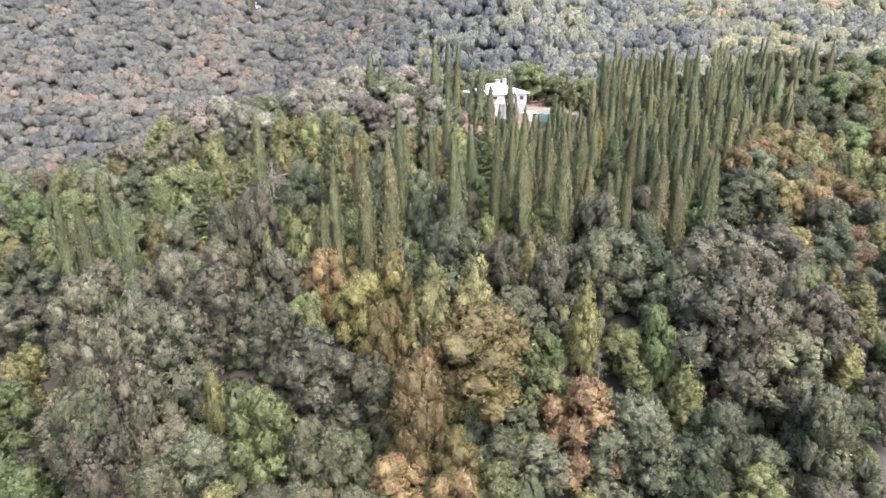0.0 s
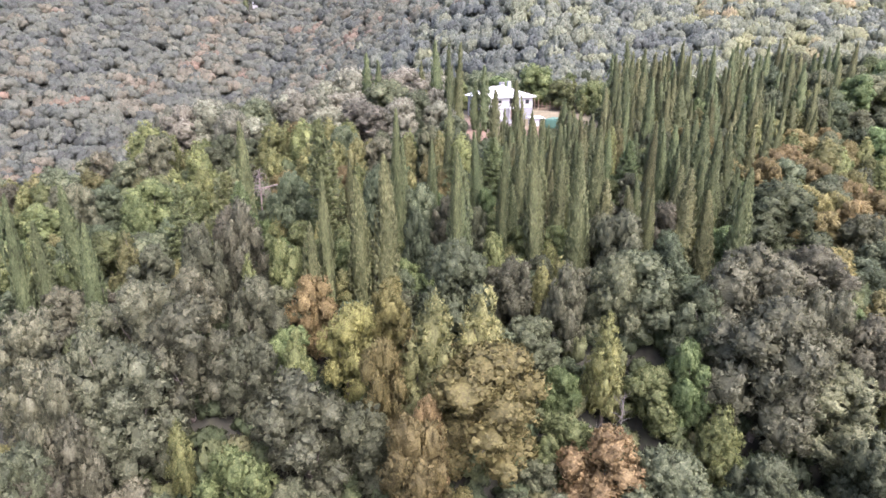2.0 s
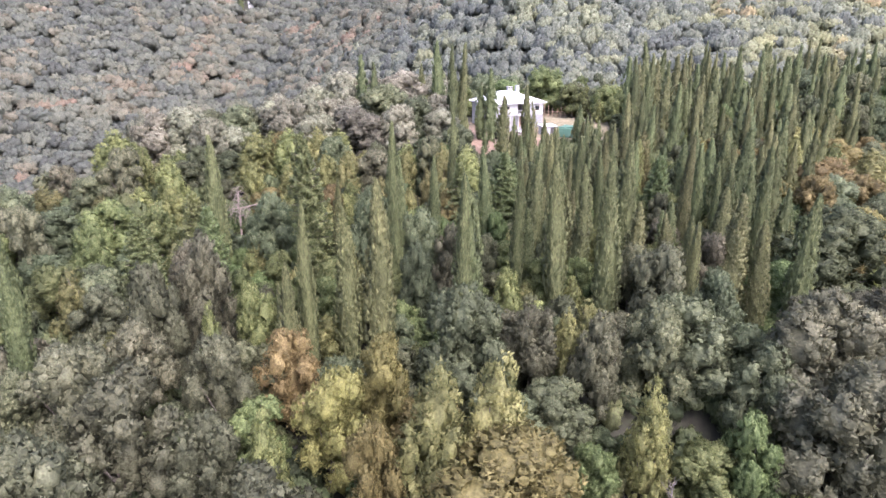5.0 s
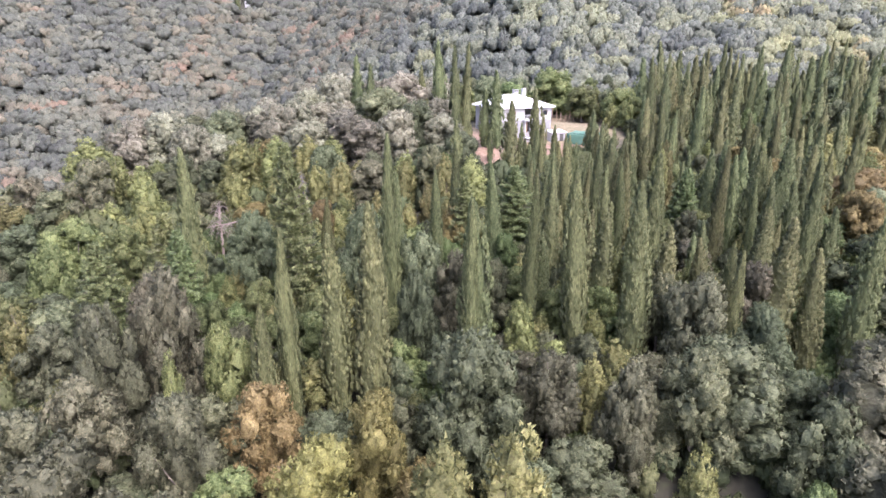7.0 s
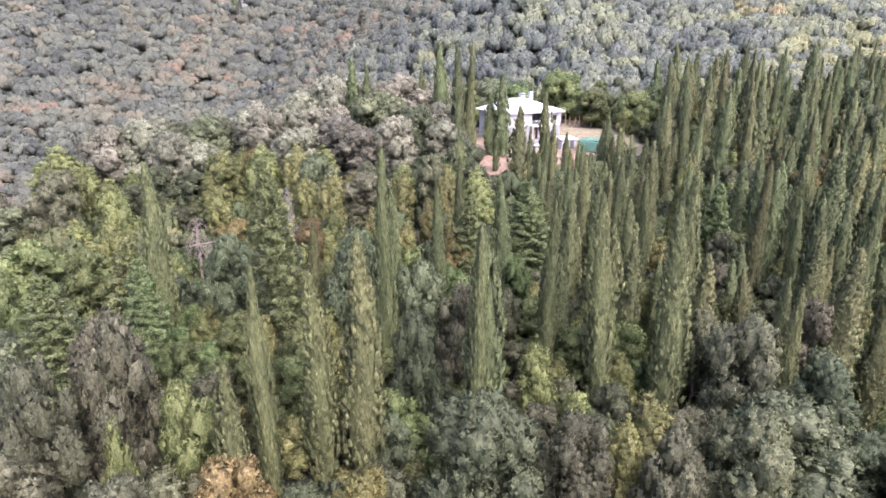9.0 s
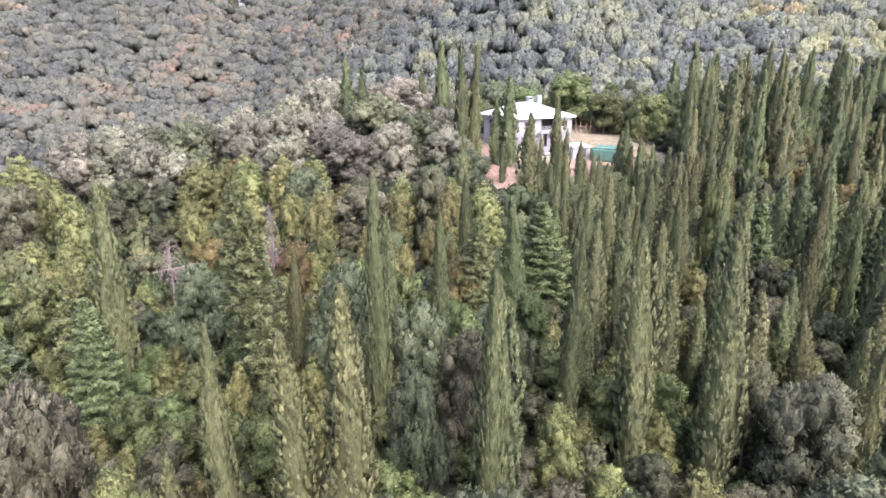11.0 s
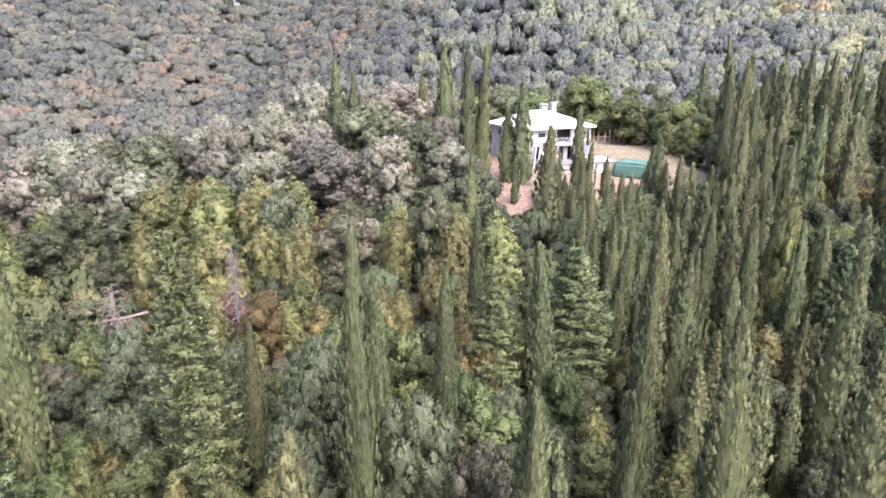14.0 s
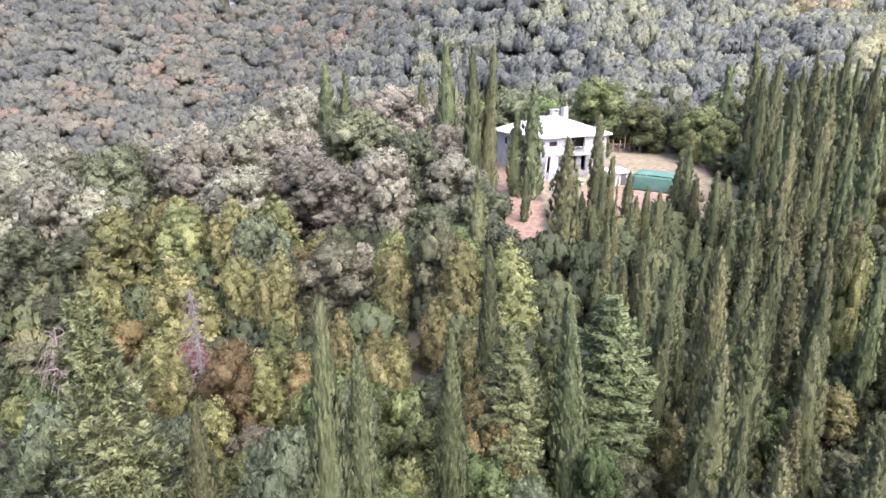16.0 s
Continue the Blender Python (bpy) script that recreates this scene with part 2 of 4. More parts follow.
# ---- lie of the land ----
def ease(a, b, v):
    u = np.clip((v - a) / (b - a), 0, 1)
    return u * u * (3 - 2 * u)


def bell(x, y, cx, cy, rx, ry):
    return np.exp(-(((x - cx) / rx) ** 2 + ((y - cy) / ry) ** 2))


def soft_max(a, b, k=4.0):
    return np.logaddexp(a / k, b / k) * k


def land(x, y):
    """Height of the ground: a wooded spur that climbs to the house, a slope behind it and a far hillside across a valley."""
    x, y = np.asarray(x, float), np.asarray(y, float)
    spur = np.interp(y, [-200, 20, 45, 60, 80, 100, 127, 138, 146, 156, 172], [-2, 6, 10.5, 16.5, 23.2, 27.2, 31.6, 33.4, 34.8, 35.2, 34])
    spur = spur - 0.30 * np.clip(y - 172, 0, 400)
    spur = spur - 5.5 * ease(3, 16, x) * (1 - ease(56, 72, y)) - 3.5 * ease(30, 40, x) * (1 - ease(60, 80, y))
    spur = spur + 4.5 * bell(x, y, -28, 58, 14, 13) - 3.0 * bell(x, y, -33, 88, 13, 13) - 2.6 * bell(x, y, -29, 103, 8, 8)
    spur = spur - 0.33 * np.clip(x - 44, 0, 300) * (1 - ease(118, 150, y)) - 0.22 * np.clip(-46 - x, 0, 300)
    crest_y = 147 + 0.55 * np.clip(x + 8, -70, 0)
    spur = spur - 0.6 * np.clip(y - crest_y, 0, 80) * ease(-1, -9, x) - 0.07 * np.clip(-12 - x, 0, 60) * ease(104, 122, y)
    start = np.where(x < 30, 172 + 1.8 * (30 - x), 172 - 0.12 * (x - 30))
    slope = 34.5 + 0.34 * (y - start)
    hillside = 23 + 0.4 * (y - 369) - 0.2 * (x + 98)
    z = soft_max(soft_max(spur, np.clip(slope, -60, None)), np.clip(hillside, -60, None))
    z = soft_max(z, np.full_like(z, -8.0))
    z = np.where(z > 60, 60 + 130 * np.tanh((z - 60) / 130), z)
    return z + 0.35 * np.sin(x * 0.31 + 1.7 * np.sin(y * 0.13)) + 0.3 * np.sin(y * 0.37 + x * 0.11)


def mesh_object(name, verts, faces, material, parent=None, smooth=False, label="", normals=None):
    me = bpy.data.meshes.new(name)
    me.from_pydata(np.asarray(verts).tolist(), [], faces if isinstance(faces, list) else faces.tolist())
    me.materials.append(material)
    if normals is not None:
        me.polygons.foreach_set("use_smooth", [True] * len(me.polygons))
        me.normals_split_custom_set_from_vertices(normals.tolist())
    if smooth:
        me.polygons.foreach_set("use_smooth", [True] * len(me.polygons))
    ob = new(name, me)
    if parent is not None:
        ob.parent = parent
    return tagged(ob, label)


def part(name, bm, material, parent, label=""):
    me = bpy.data.meshes.new(name)
    bm.to_mesh(me)
    bm.free()
    me.materials.append(material)
    ob = new(name, me)
    ob.parent = parent
    return tagged(ob, label)


def spaced(lo, near_lo, near_hi, hi, step):
    near = np.arange(near_lo, near_hi + 0.1, step)
    grow = np.cumsum(step * 1.13 ** np.arange(1, 60))
    after, before = near_hi + grow, near_lo - grow
    return np.concatenate([[lo], before[before > lo + 5][::-1], near, after[after < hi - 5], [hi]])


gx, gy = spaced(-3200, -96, 120, 3200, 3.0), spaced(-2500, 24, 216, 3600, 3.0)
X, Y = np.meshgrid(gx, gy)
n = len(gx)
quads = [(j * n + i, j * n + i + 1, (j + 1) * n + i + 1, (j + 1) * n + i) for j in range(len(gy) - 1) for i in range(n - 1)]
tagged(mesh_object("ground", np.stack([X, Y, land(X, Y)], -1).reshape(-1, 3), quads, GROUND, smooth=True),
       "leaf-littered hillside soil with a bare red-earth yard", "ground", kind="structure")


def floor_z(x, y):
    return float(land(x, y))


# ---- foliage ----
T_ICO = (1 + 5 ** 0.5) / 2
ICO_V = np.array([(-1, T_ICO, 0), (1, T_ICO, 0), (-1, -T_ICO, 0), (1, -T_ICO, 0), (0, -1, T_ICO), (0, 1, T_ICO),
                  (0, -1, -T_ICO), (0, 1, -T_ICO), (T_ICO, 0, -1), (T_ICO, 0, 1), (-T_ICO, 0, -1), (-T_ICO, 0, 1)]) / (1 + T_ICO ** 2) ** 0.5
ICO_F = np.array([(0, 11, 5), (0, 5, 1), (0, 1, 7), (0, 7, 10), (0, 10, 11), (1, 5, 9), (5, 11, 4), (11, 10, 2), (10, 7, 6), (7, 1, 8),
                  (3, 9, 4), (3, 4, 2), (3, 2, 6), (3, 6, 8), (3, 8, 9), (4, 9, 5), (2, 4, 11), (6, 2, 10), (8, 6, 7), (9, 8, 1)])
OCT_V = np.array([(1, 0, 0), (-1, 0, 0), (0, 1, 0), (0, -1, 0), (0, 0, 1), (0, 0, -1)], float)
OCT_F = np.array([(0, 2, 4), (2, 1, 4), (1, 3, 4), (3, 0, 4), (2, 0, 5), (1, 2, 5), (3, 1, 5), (0, 3, 5)])


def unit(v):
    return v / (np.linalg.norm(v, axis=-1, keepdims=True) + 1e-9)


def join(pieces):
    """Pieces (verts, faces) or (verts, triangles, normals) put together."""
    verts, faces, normals, base = [], [], [], 0
    for v, f, *n_ in pieces:
        verts.append(v)
        faces.append(np.asarray(f) + base)
        normals += n_
        base += len(v)
    if normals:
        return np.concatenate(verts), np.concatenate(faces), np.concatenate(normals)
    return np.concatenate(verts), [q for f in faces for q in f.tolist()]


def leaf_mesh(name, v, f, nor, material, parent=None, tone=None):
    """One mesh of triangles, shaded by its own soft normals; tone: a number for each corner point's crown."""
    me = bpy.data.meshes.new(name)
    me.vertices.add(len(v))
    me.vertices.foreach_set("co", np.asarray(v, np.float32).ravel())
    me.loops.add(3 * len(f))
    me.loops.foreach_set("vertex_index", np.asarray(f, np.int32).ravel())
    me.polygons.add(len(f))
    me.polygons.foreach_set("loop_start", np.arange(0, 3 * len(f), 3, dtype=np.int32))
    me.polygons.foreach_set("use_smooth", np.ones(len(f), bool))
    me.update(calc_edges=True)
    me.normals_split_custom_set_from_vertices(np.asarray(nor, np.float32).tolist())
    if tone is not None:
        me.attributes.new("crown_tone", "FLOAT", "POINT").data.foreach_set("value", np.asarray(tone, np.float32))
    me.materials.append(material)
    ob = new(name, me)
    if parent is not None:
        ob.parent = parent
    return ob


def leaves(p, along, shade, ln, wd, rng, rough=0.65):
    """Small pointed leaf sprays: middle at p, pointing along, facing more or less the way shade points."""
    side = unit(np.cross(along, shade + 0.45 * rng.normal(size=p.shape)))
    ln, wd = np.asarray(ln)[:, None], np.asarray(wd)[:, None]
    v = np.stack([p - along * ln * 0.4 + side * wd * 0.5, p + along * ln * 0.6, p - along * ln * 0.4 - side * wd * 0.5], 1)
    flat = unit(np.cross(v[:, 1] - v[:, 0], v[:, 2] - v[:, 0]))
    away = np.sum(flat * shade, 1) < 0
    v[away] = v[away][:, ::-1]
    flat[away] *= -1
    nor = unit(shade + rough * flat)
    return v.reshape(-1, 3), np.arange(len(p) * 3).reshape(-1, 3), np.repeat(nor, 3, 0)


def cores(centres, radii, bulge, rng, keep=-0.25, soft=0.5):
    """A dense, uneven knot of foliage at each centre, open towards the inside of the crown."""
    k = len(centres)
    shape = ICO_V[None] * (1 + 0.16 * rng.normal(size=(k, 12, 1)))
    v = centres[:, None] + shape * np.reshape(radii, (k, 1, -1))
    nor = unit(ICO_V[None] * soft + bulge[:, None] * (1 - soft))
    face = unit(np.mean(ICO_V[ICO_F], 1))
    kept = np.einsum("fi,ki->kf", face, bulge) > keep
    f = (ICO_F[None] + 12 * np.arange(k)[:, None, None])[kept]
    return v.reshape(-1, 3), f, nor.reshape(-1, 3)


def crown_of(eggs, rng, lump, leaf, per, low=-0.6, rise=0.3, core=0.8, rough=0.65):
    """A crown of egg-shaped boughs, each covered with rounded knots of leaves. eggs: (centre, half sizes)."""
    cs, bs = [], []
    for c, e in eggs:
        c, e = np.asarray(c, float), np.asarray(e, float)
        k = max(6, int(9.5 * (e[0] * e[1] + e[0] * e[2]) / 2 / (1.55 * lump) ** 2))
        z = 1 - (1 - low) * (np.arange(k) + 0.5) / k
        a = np.arange(k) * 2.39996 + rng.uniform(0, 6.3) + 0.3 * rng.normal(size=k)
        q = np.sqrt(1 - z * z)
        d = np.stack([q * np.cos(a), q * np.sin(a), z], 1)
        cs.append(c + d * e * rng.uniform(0.82, 1.08, (k, 1)))
        bs.append(unit(d / e))
    free = []
    for i, c in enumerate(cs):
        ok = np.ones(len(c), bool)
        for j, (m, e) in enumerate(eggs):
            if j != i:
                ok &= np.sum(((c - m) / (np.asarray(e) * 0.86)) ** 2, 1) > 1
        free.append(ok)
    c = np.concatenate([q[o] for q, o in zip(cs, free)])
    b = np.concatenate([q[o] for q, o in zip(bs, free)])
    k = len(c)
    r = lump * rng.uniform(0.7, 1.3, k)
    pieces = [cores(np.array([m for m, _ in eggs], float), np.array([e for _, e in eggs], float) * 0.86, np.tile((0, 0, 1.0), (len(eggs), 1)), rng, -2, 0.8)]
    pieces.append(cores(c, r * core, b, rng))
    pick = np.repeat(np.arange(k), per)
    m = len(pick)
    d = unit(rng.normal(size=(m, 3)) * 0.75 + b[pick] * 0.9)
    p = c[pick] + d * (r[pick] * rng.uniform(0.72, 1.08, m))[:, None]
    across = unit(np.cross(d, rng.normal(size=(m, 3))))
    along = unit(across + d * rng.uniform(0.2, 1.2, m)[:, None] + (0, 0, rise))
    ln = leaf * rng.uniform(0.65, 1.4, m)
    pieces.append(leaves(p, along, unit(d * 0.6 + b[pick] * 0.5), ln, ln * rng.uniform(0.5, 0.8, m), rng, rough))
    return join(pieces), c


def tube(points, radii, sides=6):
    """A tapered limb along points."""
    points = np.asarray(points, float)
    verts, faces = [], []
    for i, (p, r) in enumerate(zip(points, radii)):
        d = points[min(i + 1, len(points) - 1)] - points[max(i - 1, 0)]
        d /= np.linalg.norm(d) + 1e-9
        a = np.cross(d, (0.31, 0.95, 0.05))
        a /= np.linalg.norm(a)
        b = np.cross(d, a)
        for k in range(sides):
            t = 2 * math.pi * k / sides
            verts.append(p + r * (math.cos(t) * a + math.sin(t) * b))
    for i in range(len(points) - 1):
        for k in range(sides):
            faces.append((i * sides + k, i * sides + (k + 1) % sides, (i + 1) * sides + (k + 1) % sides, (i + 1) * sides + k))
    return np.array(verts), np.array(faces)


def limb(a, b, r, rng, sag=0.0, steps=5, sides=5):
    a, b = np.array(a, float), np.array(b, float)
    u = np.linspace(0, 1, steps)[:, None]
    p = a + (b - a) * u + rng.normal(size=(steps, 3)) * 0.05 * np.linalg.norm(b - a) * (u > 0)
    p[:, 2] += sag * np.sin(u[:, 0] * math.pi)
    return tube(p, np.linspace(r, r * 0.25, steps), sides)


def oak_eggs(rng, boughs):
    """Boughs of a spreading crown 8 m high and 5 m across: a few at the top, the rest stepped down round it."""
    eggs = [((0.25 * rng.normal(), 0.25 * rng.normal(), 6.75), (1.05, 1.05, 1.1))]
    for i in range(boughs):
        h = 0.12 + 0.72 * (i + rng.uniform(0.1, 0.9)) / boughs
        a = i * 2.39996 + rng.normal() * 0.35
        girth = max(0.1, 1 - abs((h - 0.36) / 0.66) ** 2.2) ** 0.5
        r = rng.uniform(0.58, 1.18)
        off = (2.5 * girth - r * 0.7) * rng.uniform(0.72, 1.18)
        eggs.append(((math.cos(a) * off, math.sin(a) * off, 8 * h + rng.uniform(-0.3, 0.3)), (r, r * rng.uniform(0.85, 1.15), r * rng.uniform(0.95, 1.35))))
    eggs.append(((0, 0, 3.6), (0.95, 0.95, 2.4)))
    return eggs


def plume_eggs(rng, boughs):
    """Boughs of a young tree: upright, pointed plumes, the longest in the middle."""
    eggs = [((0, 0, 5.3), (0.75, 0.75, 2.6)), ((0, 0, 2.6), (1.35, 1.35, 2.2))]
    for i in range(boughs):
        h = 0.1 + 0.66 * (i + rng.random()) / boughs
        a = i * 2.39996 + rng.normal() * 0.4
        r = rng.uniform(0.45, 0.72)
        off = 2.2 * (1 - 0.85 * h) * rng.uniform(0.6, 1.05)
        eggs.append(((math.cos(a) * off, math.sin(a) * off, 8 * h), (r, r, r * rng.uniform(1.4, 2.2))))
    return eggs


def broadleaf(seed, leaf, lump=0.36, size=0.19, per=26, boughs=14, eggs=oak_eggs, rise=0.5, core=0.62, name="oak_tree"):
    """A tree 8 m high and 5 m across: trunk with limbs, and a crown of leafy boughs. Returns its Empty."""
    rng = np.random.default_rng(seed)
    tree = new(name)
    (v, f, nor), c = crown_of(eggs(rng, boughs), rng, lump, size, per, rise=rise, core=core)
    leaf_mesh("crown", v, f, nor, leaf, tree)
    stem = [tube([(0, 0, -0.6), (0.05, 0, 1.2), (rng.normal() * 0.2, rng.normal() * 0.2, 3.0), (0, 0, 5.2)], [0.24, 0.19, 0.15, 0.06])]
    for i in range(5):
        j = int(rng.integers(0, len(c)))
        stem.append(limb((0, 0, rng.uniform(0.8, 2.6)), c[j] * (0.95, 0.95, 1), 0.09, rng, 0, 3, 4))
    v, f = join(stem)
    mesh_object("trunk", v, f, BARK, tree, True)
    return tree


def cypress(seed, leaf, tufts=150, per=7, size=0.62, loose=0.0, name="cypress"):
    """A column 14 m high and 2.2 m across, of upright feathery tufts round a dense inside."""
    rng = np.random.default_rng(seed)
    tree = new(name)
    full, ph = rng.uniform(0.28, 0.42), rng.uniform(0, 6.3, 4)
    second = rng.uniform(0.7, 0.86) if rng.random() < 0.45 else 0

    def girth(t):
        top = np.clip((t - full) / (1 - full), 0, 1)
        return np.clip(np.minimum(0.6 + 1.3 * t, 1) * (1 - top ** 1.8) + 0.03, 0.03, 1)

    def middle(t):
        return np.stack([0.1 * np.sin(5 * t + ph[0]), 0.1 * np.sin(4 * t + ph[1]), 14 * t], -1)

    def place(t, a):
        lobes = 1 + 0.13 * np.sin(3 * a + 7 * t + ph[2]) + 0.1 * np.sin(2 * a - 11 * t + ph[3])
        out = np.stack([np.cos(a), np.sin(a), 0 * a], -1)
        return out, girth(t) * lobes

    t, a = np.meshgrid(np.linspace(0.03, 0.98, 12), np.arange(7) * 2 * math.pi / 7, indexing="ij")
    t, a = t.ravel(), a.ravel()
    out, q = place(t, a)
    lathe = middle(t) + out * (q * 0.74 * rng.uniform(0.85, 1.1, len(q)))[:, None]
    i, k = np.meshgrid(np.arange(11), np.arange(7), indexing="ij")
    i, k = i.ravel(), k.ravel()
    k2 = (k + 1) % 7
    lf = np.concatenate([np.stack([i * 7 + k, i * 7 + k2, i * 7 + 7 + k2], 1), np.stack([i * 7 + k, i * 7 + 7 + k2, i * 7 + 7 + k], 1)])
    pieces = [(lathe, lf, unit(out + (0, 0, 0.1)))]
    k = np.arange(tufts)
    t = np.clip(0.015 + 0.975 * ((k + rng.random(tufts)) / tufts) ** 0.9, 0, 0.985)
    a = k * 2.39996 + 0.35 * rng.normal(size=tufts)
    out, q = place(t, a)
    spread = rng.uniform(0.78, 1.0, tufts) + (rng.random(tufts) < 0.16) * rng.uniform(0.08, 0.22, tufts) + loose * rng.random(tufts)
    base = middle(t) + out * (q * spread)[:, None]
    if second:
        lean = (np.cos(a + ph[0]) > 0.3) & (t > 0.55) & (t < second)
        base[lean] += out[lean] * 0.3 + (0, 0, 0.3)
    tall = size * rng.uniform(0.7, 1.5, tufts) * (1 - 0.35 * t)
    way = unit(out * (0.28 + loose) + 0.14 * rng.normal(size=(tufts, 3)) + (0, 0, 1))
    fat = tall * rng.uniform(0.26, 0.36, tufts)
    v = base[:, None] + OCT_V[None] * np.stack([fat, fat, tall * 0.62], -1)[:, None] * (1 + 0.15 * rng.normal(size=(tufts, 6, 1)))
    v[:, 4] += way * (tall * 0.25)[:, None]
    nor = unit(OCT_V[None] * 0.55 + out[:, None] * 0.6 + (0, 0, 0.1))
    pieces.append((v.reshape(-1, 3), (OCT_F[None] + 6 * k[:, None, None]).reshape(-1, 3), nor.reshape(-1, 3)))
    pick = np.repeat(k, per)
    m = len(pick)
    d = unit(rng.normal(size=(m, 3)) * (1, 1, 0.25) + out[pick] * 0.9)
    u = rng.uniform(-0.5, 0.75, m)
    p = base[pick] + way[pick] * (u * tall[pick])[:, None] + d * (fat[pick] * (1.0 - 0.5 * np.clip(u, 0, 1)))[:, None]
    along = unit(way[pick] + d * (0.35 + loose) + 0.2 * rng.normal(size=(m, 3)))
    ln = tall[pick] * rng.uniform(0.35, 0.7, m)
    pieces.append(leaves(p, along, unit(d * 0.6 + out[pick] * 0.5), ln, ln * rng.uniform(0.3, 0.45, m), rng))
    v, f, nn = join(pieces)
    leaf_mesh("crown", v, f, nn, leaf, tree)
    v, f = tube([(0, 0, -0.6), (0, 0, 2), (0, 0, 12)], [0.2, 0.17, 0.03])
    mesh_object("trunk", v, f, BARK, tree, True)
    return tree


def conifer(seed, leaf, tiers=24, each=9, per=130):
    """A shaggy conifer, 12 m high and 4 m across: tiers of spreading boughs with drooping sides and lifted tips."""
    rng = np.random.default_rng(seed)
    tree = new("shaggy_conifer")
    stem = [tube([(0, 0, -0.6), (0, 0, 3), (0.05, 0, 11.6)], [0.24, 0.18, 0.03])]
    pieces = []
    for i in range(tiers * each):
        t = (i // each + 0.55 * rng.random()) / tiers
        z = 0.7 + 11.1 * t
        a = (i % each) * 2 * math.pi / each + (i // each) * 0.45 + rng.normal() * 0.16
        reach = (0.2 + 1.75 * min(1, (1 - t) * 2.2) ** 0.85 * min(1, 0.6 + 2 * t)) * rng.uniform(0.7, 1.15)
        way, over = np.array([math.cos(a), math.sin(a), 0]), np.array([-math.sin(a), math.cos(a), 0])
        lift = rng.uniform(0.0, 0.25) + 0.5 * t
        root = np.array([0, 0, z])

        def axis(u):
            return root + way * (u * reach)[:, None] + np.stack([0 * u, 0 * u, reach * (lift * u - 0.55 * u ** 2 + 0.36 * u ** 3)], 1)

        stem.append(tube(axis(np.array([0, 0.5, 0.9])), [0.045, 0.03, 0.01], 3))
        n_ = max(46, int(per * (0.4 + 0.6 * reach / 2)))
        u = rng.random(n_) ** 0.7
        s = rng.choice((-1.0, 1.0), n_)
        half = 0.42 * reach * np.sin(np.clip(0.15 + u, 0, 1) * 2.9) * rng.random(n_) ** 0.6 + 0.04
        p = axis(u) + over * (s * half)[:, None] + np.stack([0 * u, 0 * u, -0.6 * half + 0.08 * rng.normal(size=n_)], 1)
        along = unit(way * 0.8 + over * s[:, None] * 0.75 + np.stack([0 * u, 0 * u, 0.55 * u - 0.15], 1) + 0.2 * rng.normal(size=(n_, 3)))
        ln = rng.uniform(0.14, 0.32, n_)
        shade = unit(np.array([0, 0, 0.8]) + way * (0.25 + 0.5 * u)[:, None] + over * s[:, None] * 0.2)
        pieces.append(leaves(p, along, shade, ln, ln * rng.uniform(0.4, 0.6, n_), rng, 0.5))
        under = rng.random(n_ // 2)
        pieces.append(leaves(axis(under) - np.stack([0 * under, 0 * under, 0.3 * rng.random(len(under))], 1), unit(way * 0.4 + rng.normal(size=(len(under), 3)) * 0.5 - (0, 0, 0.6)), np.tile(way, (len(under), 1)),
                             np.full(len(under), 0.22), np.full(len(under), 0.1), rng))
    t = np.linspace(0.04, 0.95, 12)
    r = 0.12 + 0.85 * (1 - t)
    pieces.append(cores(np.stack([0 * t, 0 * t, 0.9 + 10.6 * t], 1), np.stack([r, r, 0 * t + 0.6], 1), np.tile((0, 0, 1.0), (12, 1)), rng, -2, 1.0))
    v, f, nn = join(pieces)
    leaf_mesh("crown", v, f, nn, leaf, tree)
    v, f = join(stem)
    mesh_object("trunk", v, f, BARK, tree, True)
    return tree


def bush(seed, leaf):
    """A low bush, 2 m high and 2.7 m across, leafy to the ground, with stems inside."""
    rng = np.random.default_rng(seed)
    base = new("bush")
    eggs = [((0, 0, 0.9), (0.75, 0.75, 0.95))]
    for i in range(6):
        a, h = i * 1.05 + rng.normal() * 0.2, rng.uniform(0.3, 1.15)
        eggs.append(((0.8 * math.cos(a), 0.8 * math.sin(a), h), (rng.uniform(0.38, 0.55),) * 2 + (rng.uniform(0.4, 0.65),)))
    (v, f, nor), c = crown_of(eggs, rng, 0.27, 0.17, 20, rise=0.5, core=0.55)
    leaf_mesh("foliage", v, f, nor, leaf, base)
    for i in range(3):
        v, f = limb((0.1 * rng.normal(), 0.1 * rng.normal(), -0.3), c[int(rng.integers(0, len(c)))], 0.04, rng, 0, 4, 4)
        mesh_object("stem", v, f, BARK, base, True)
    return base


def coarse(seed, leaf, name, eggs=oak_eggs):
    """A broadleaf with larger knots, for the back of the wood."""
    return broadleaf(seed, leaf, lump=0.34, size=0.19, per=15, boughs=17, eggs=eggs, name=name)


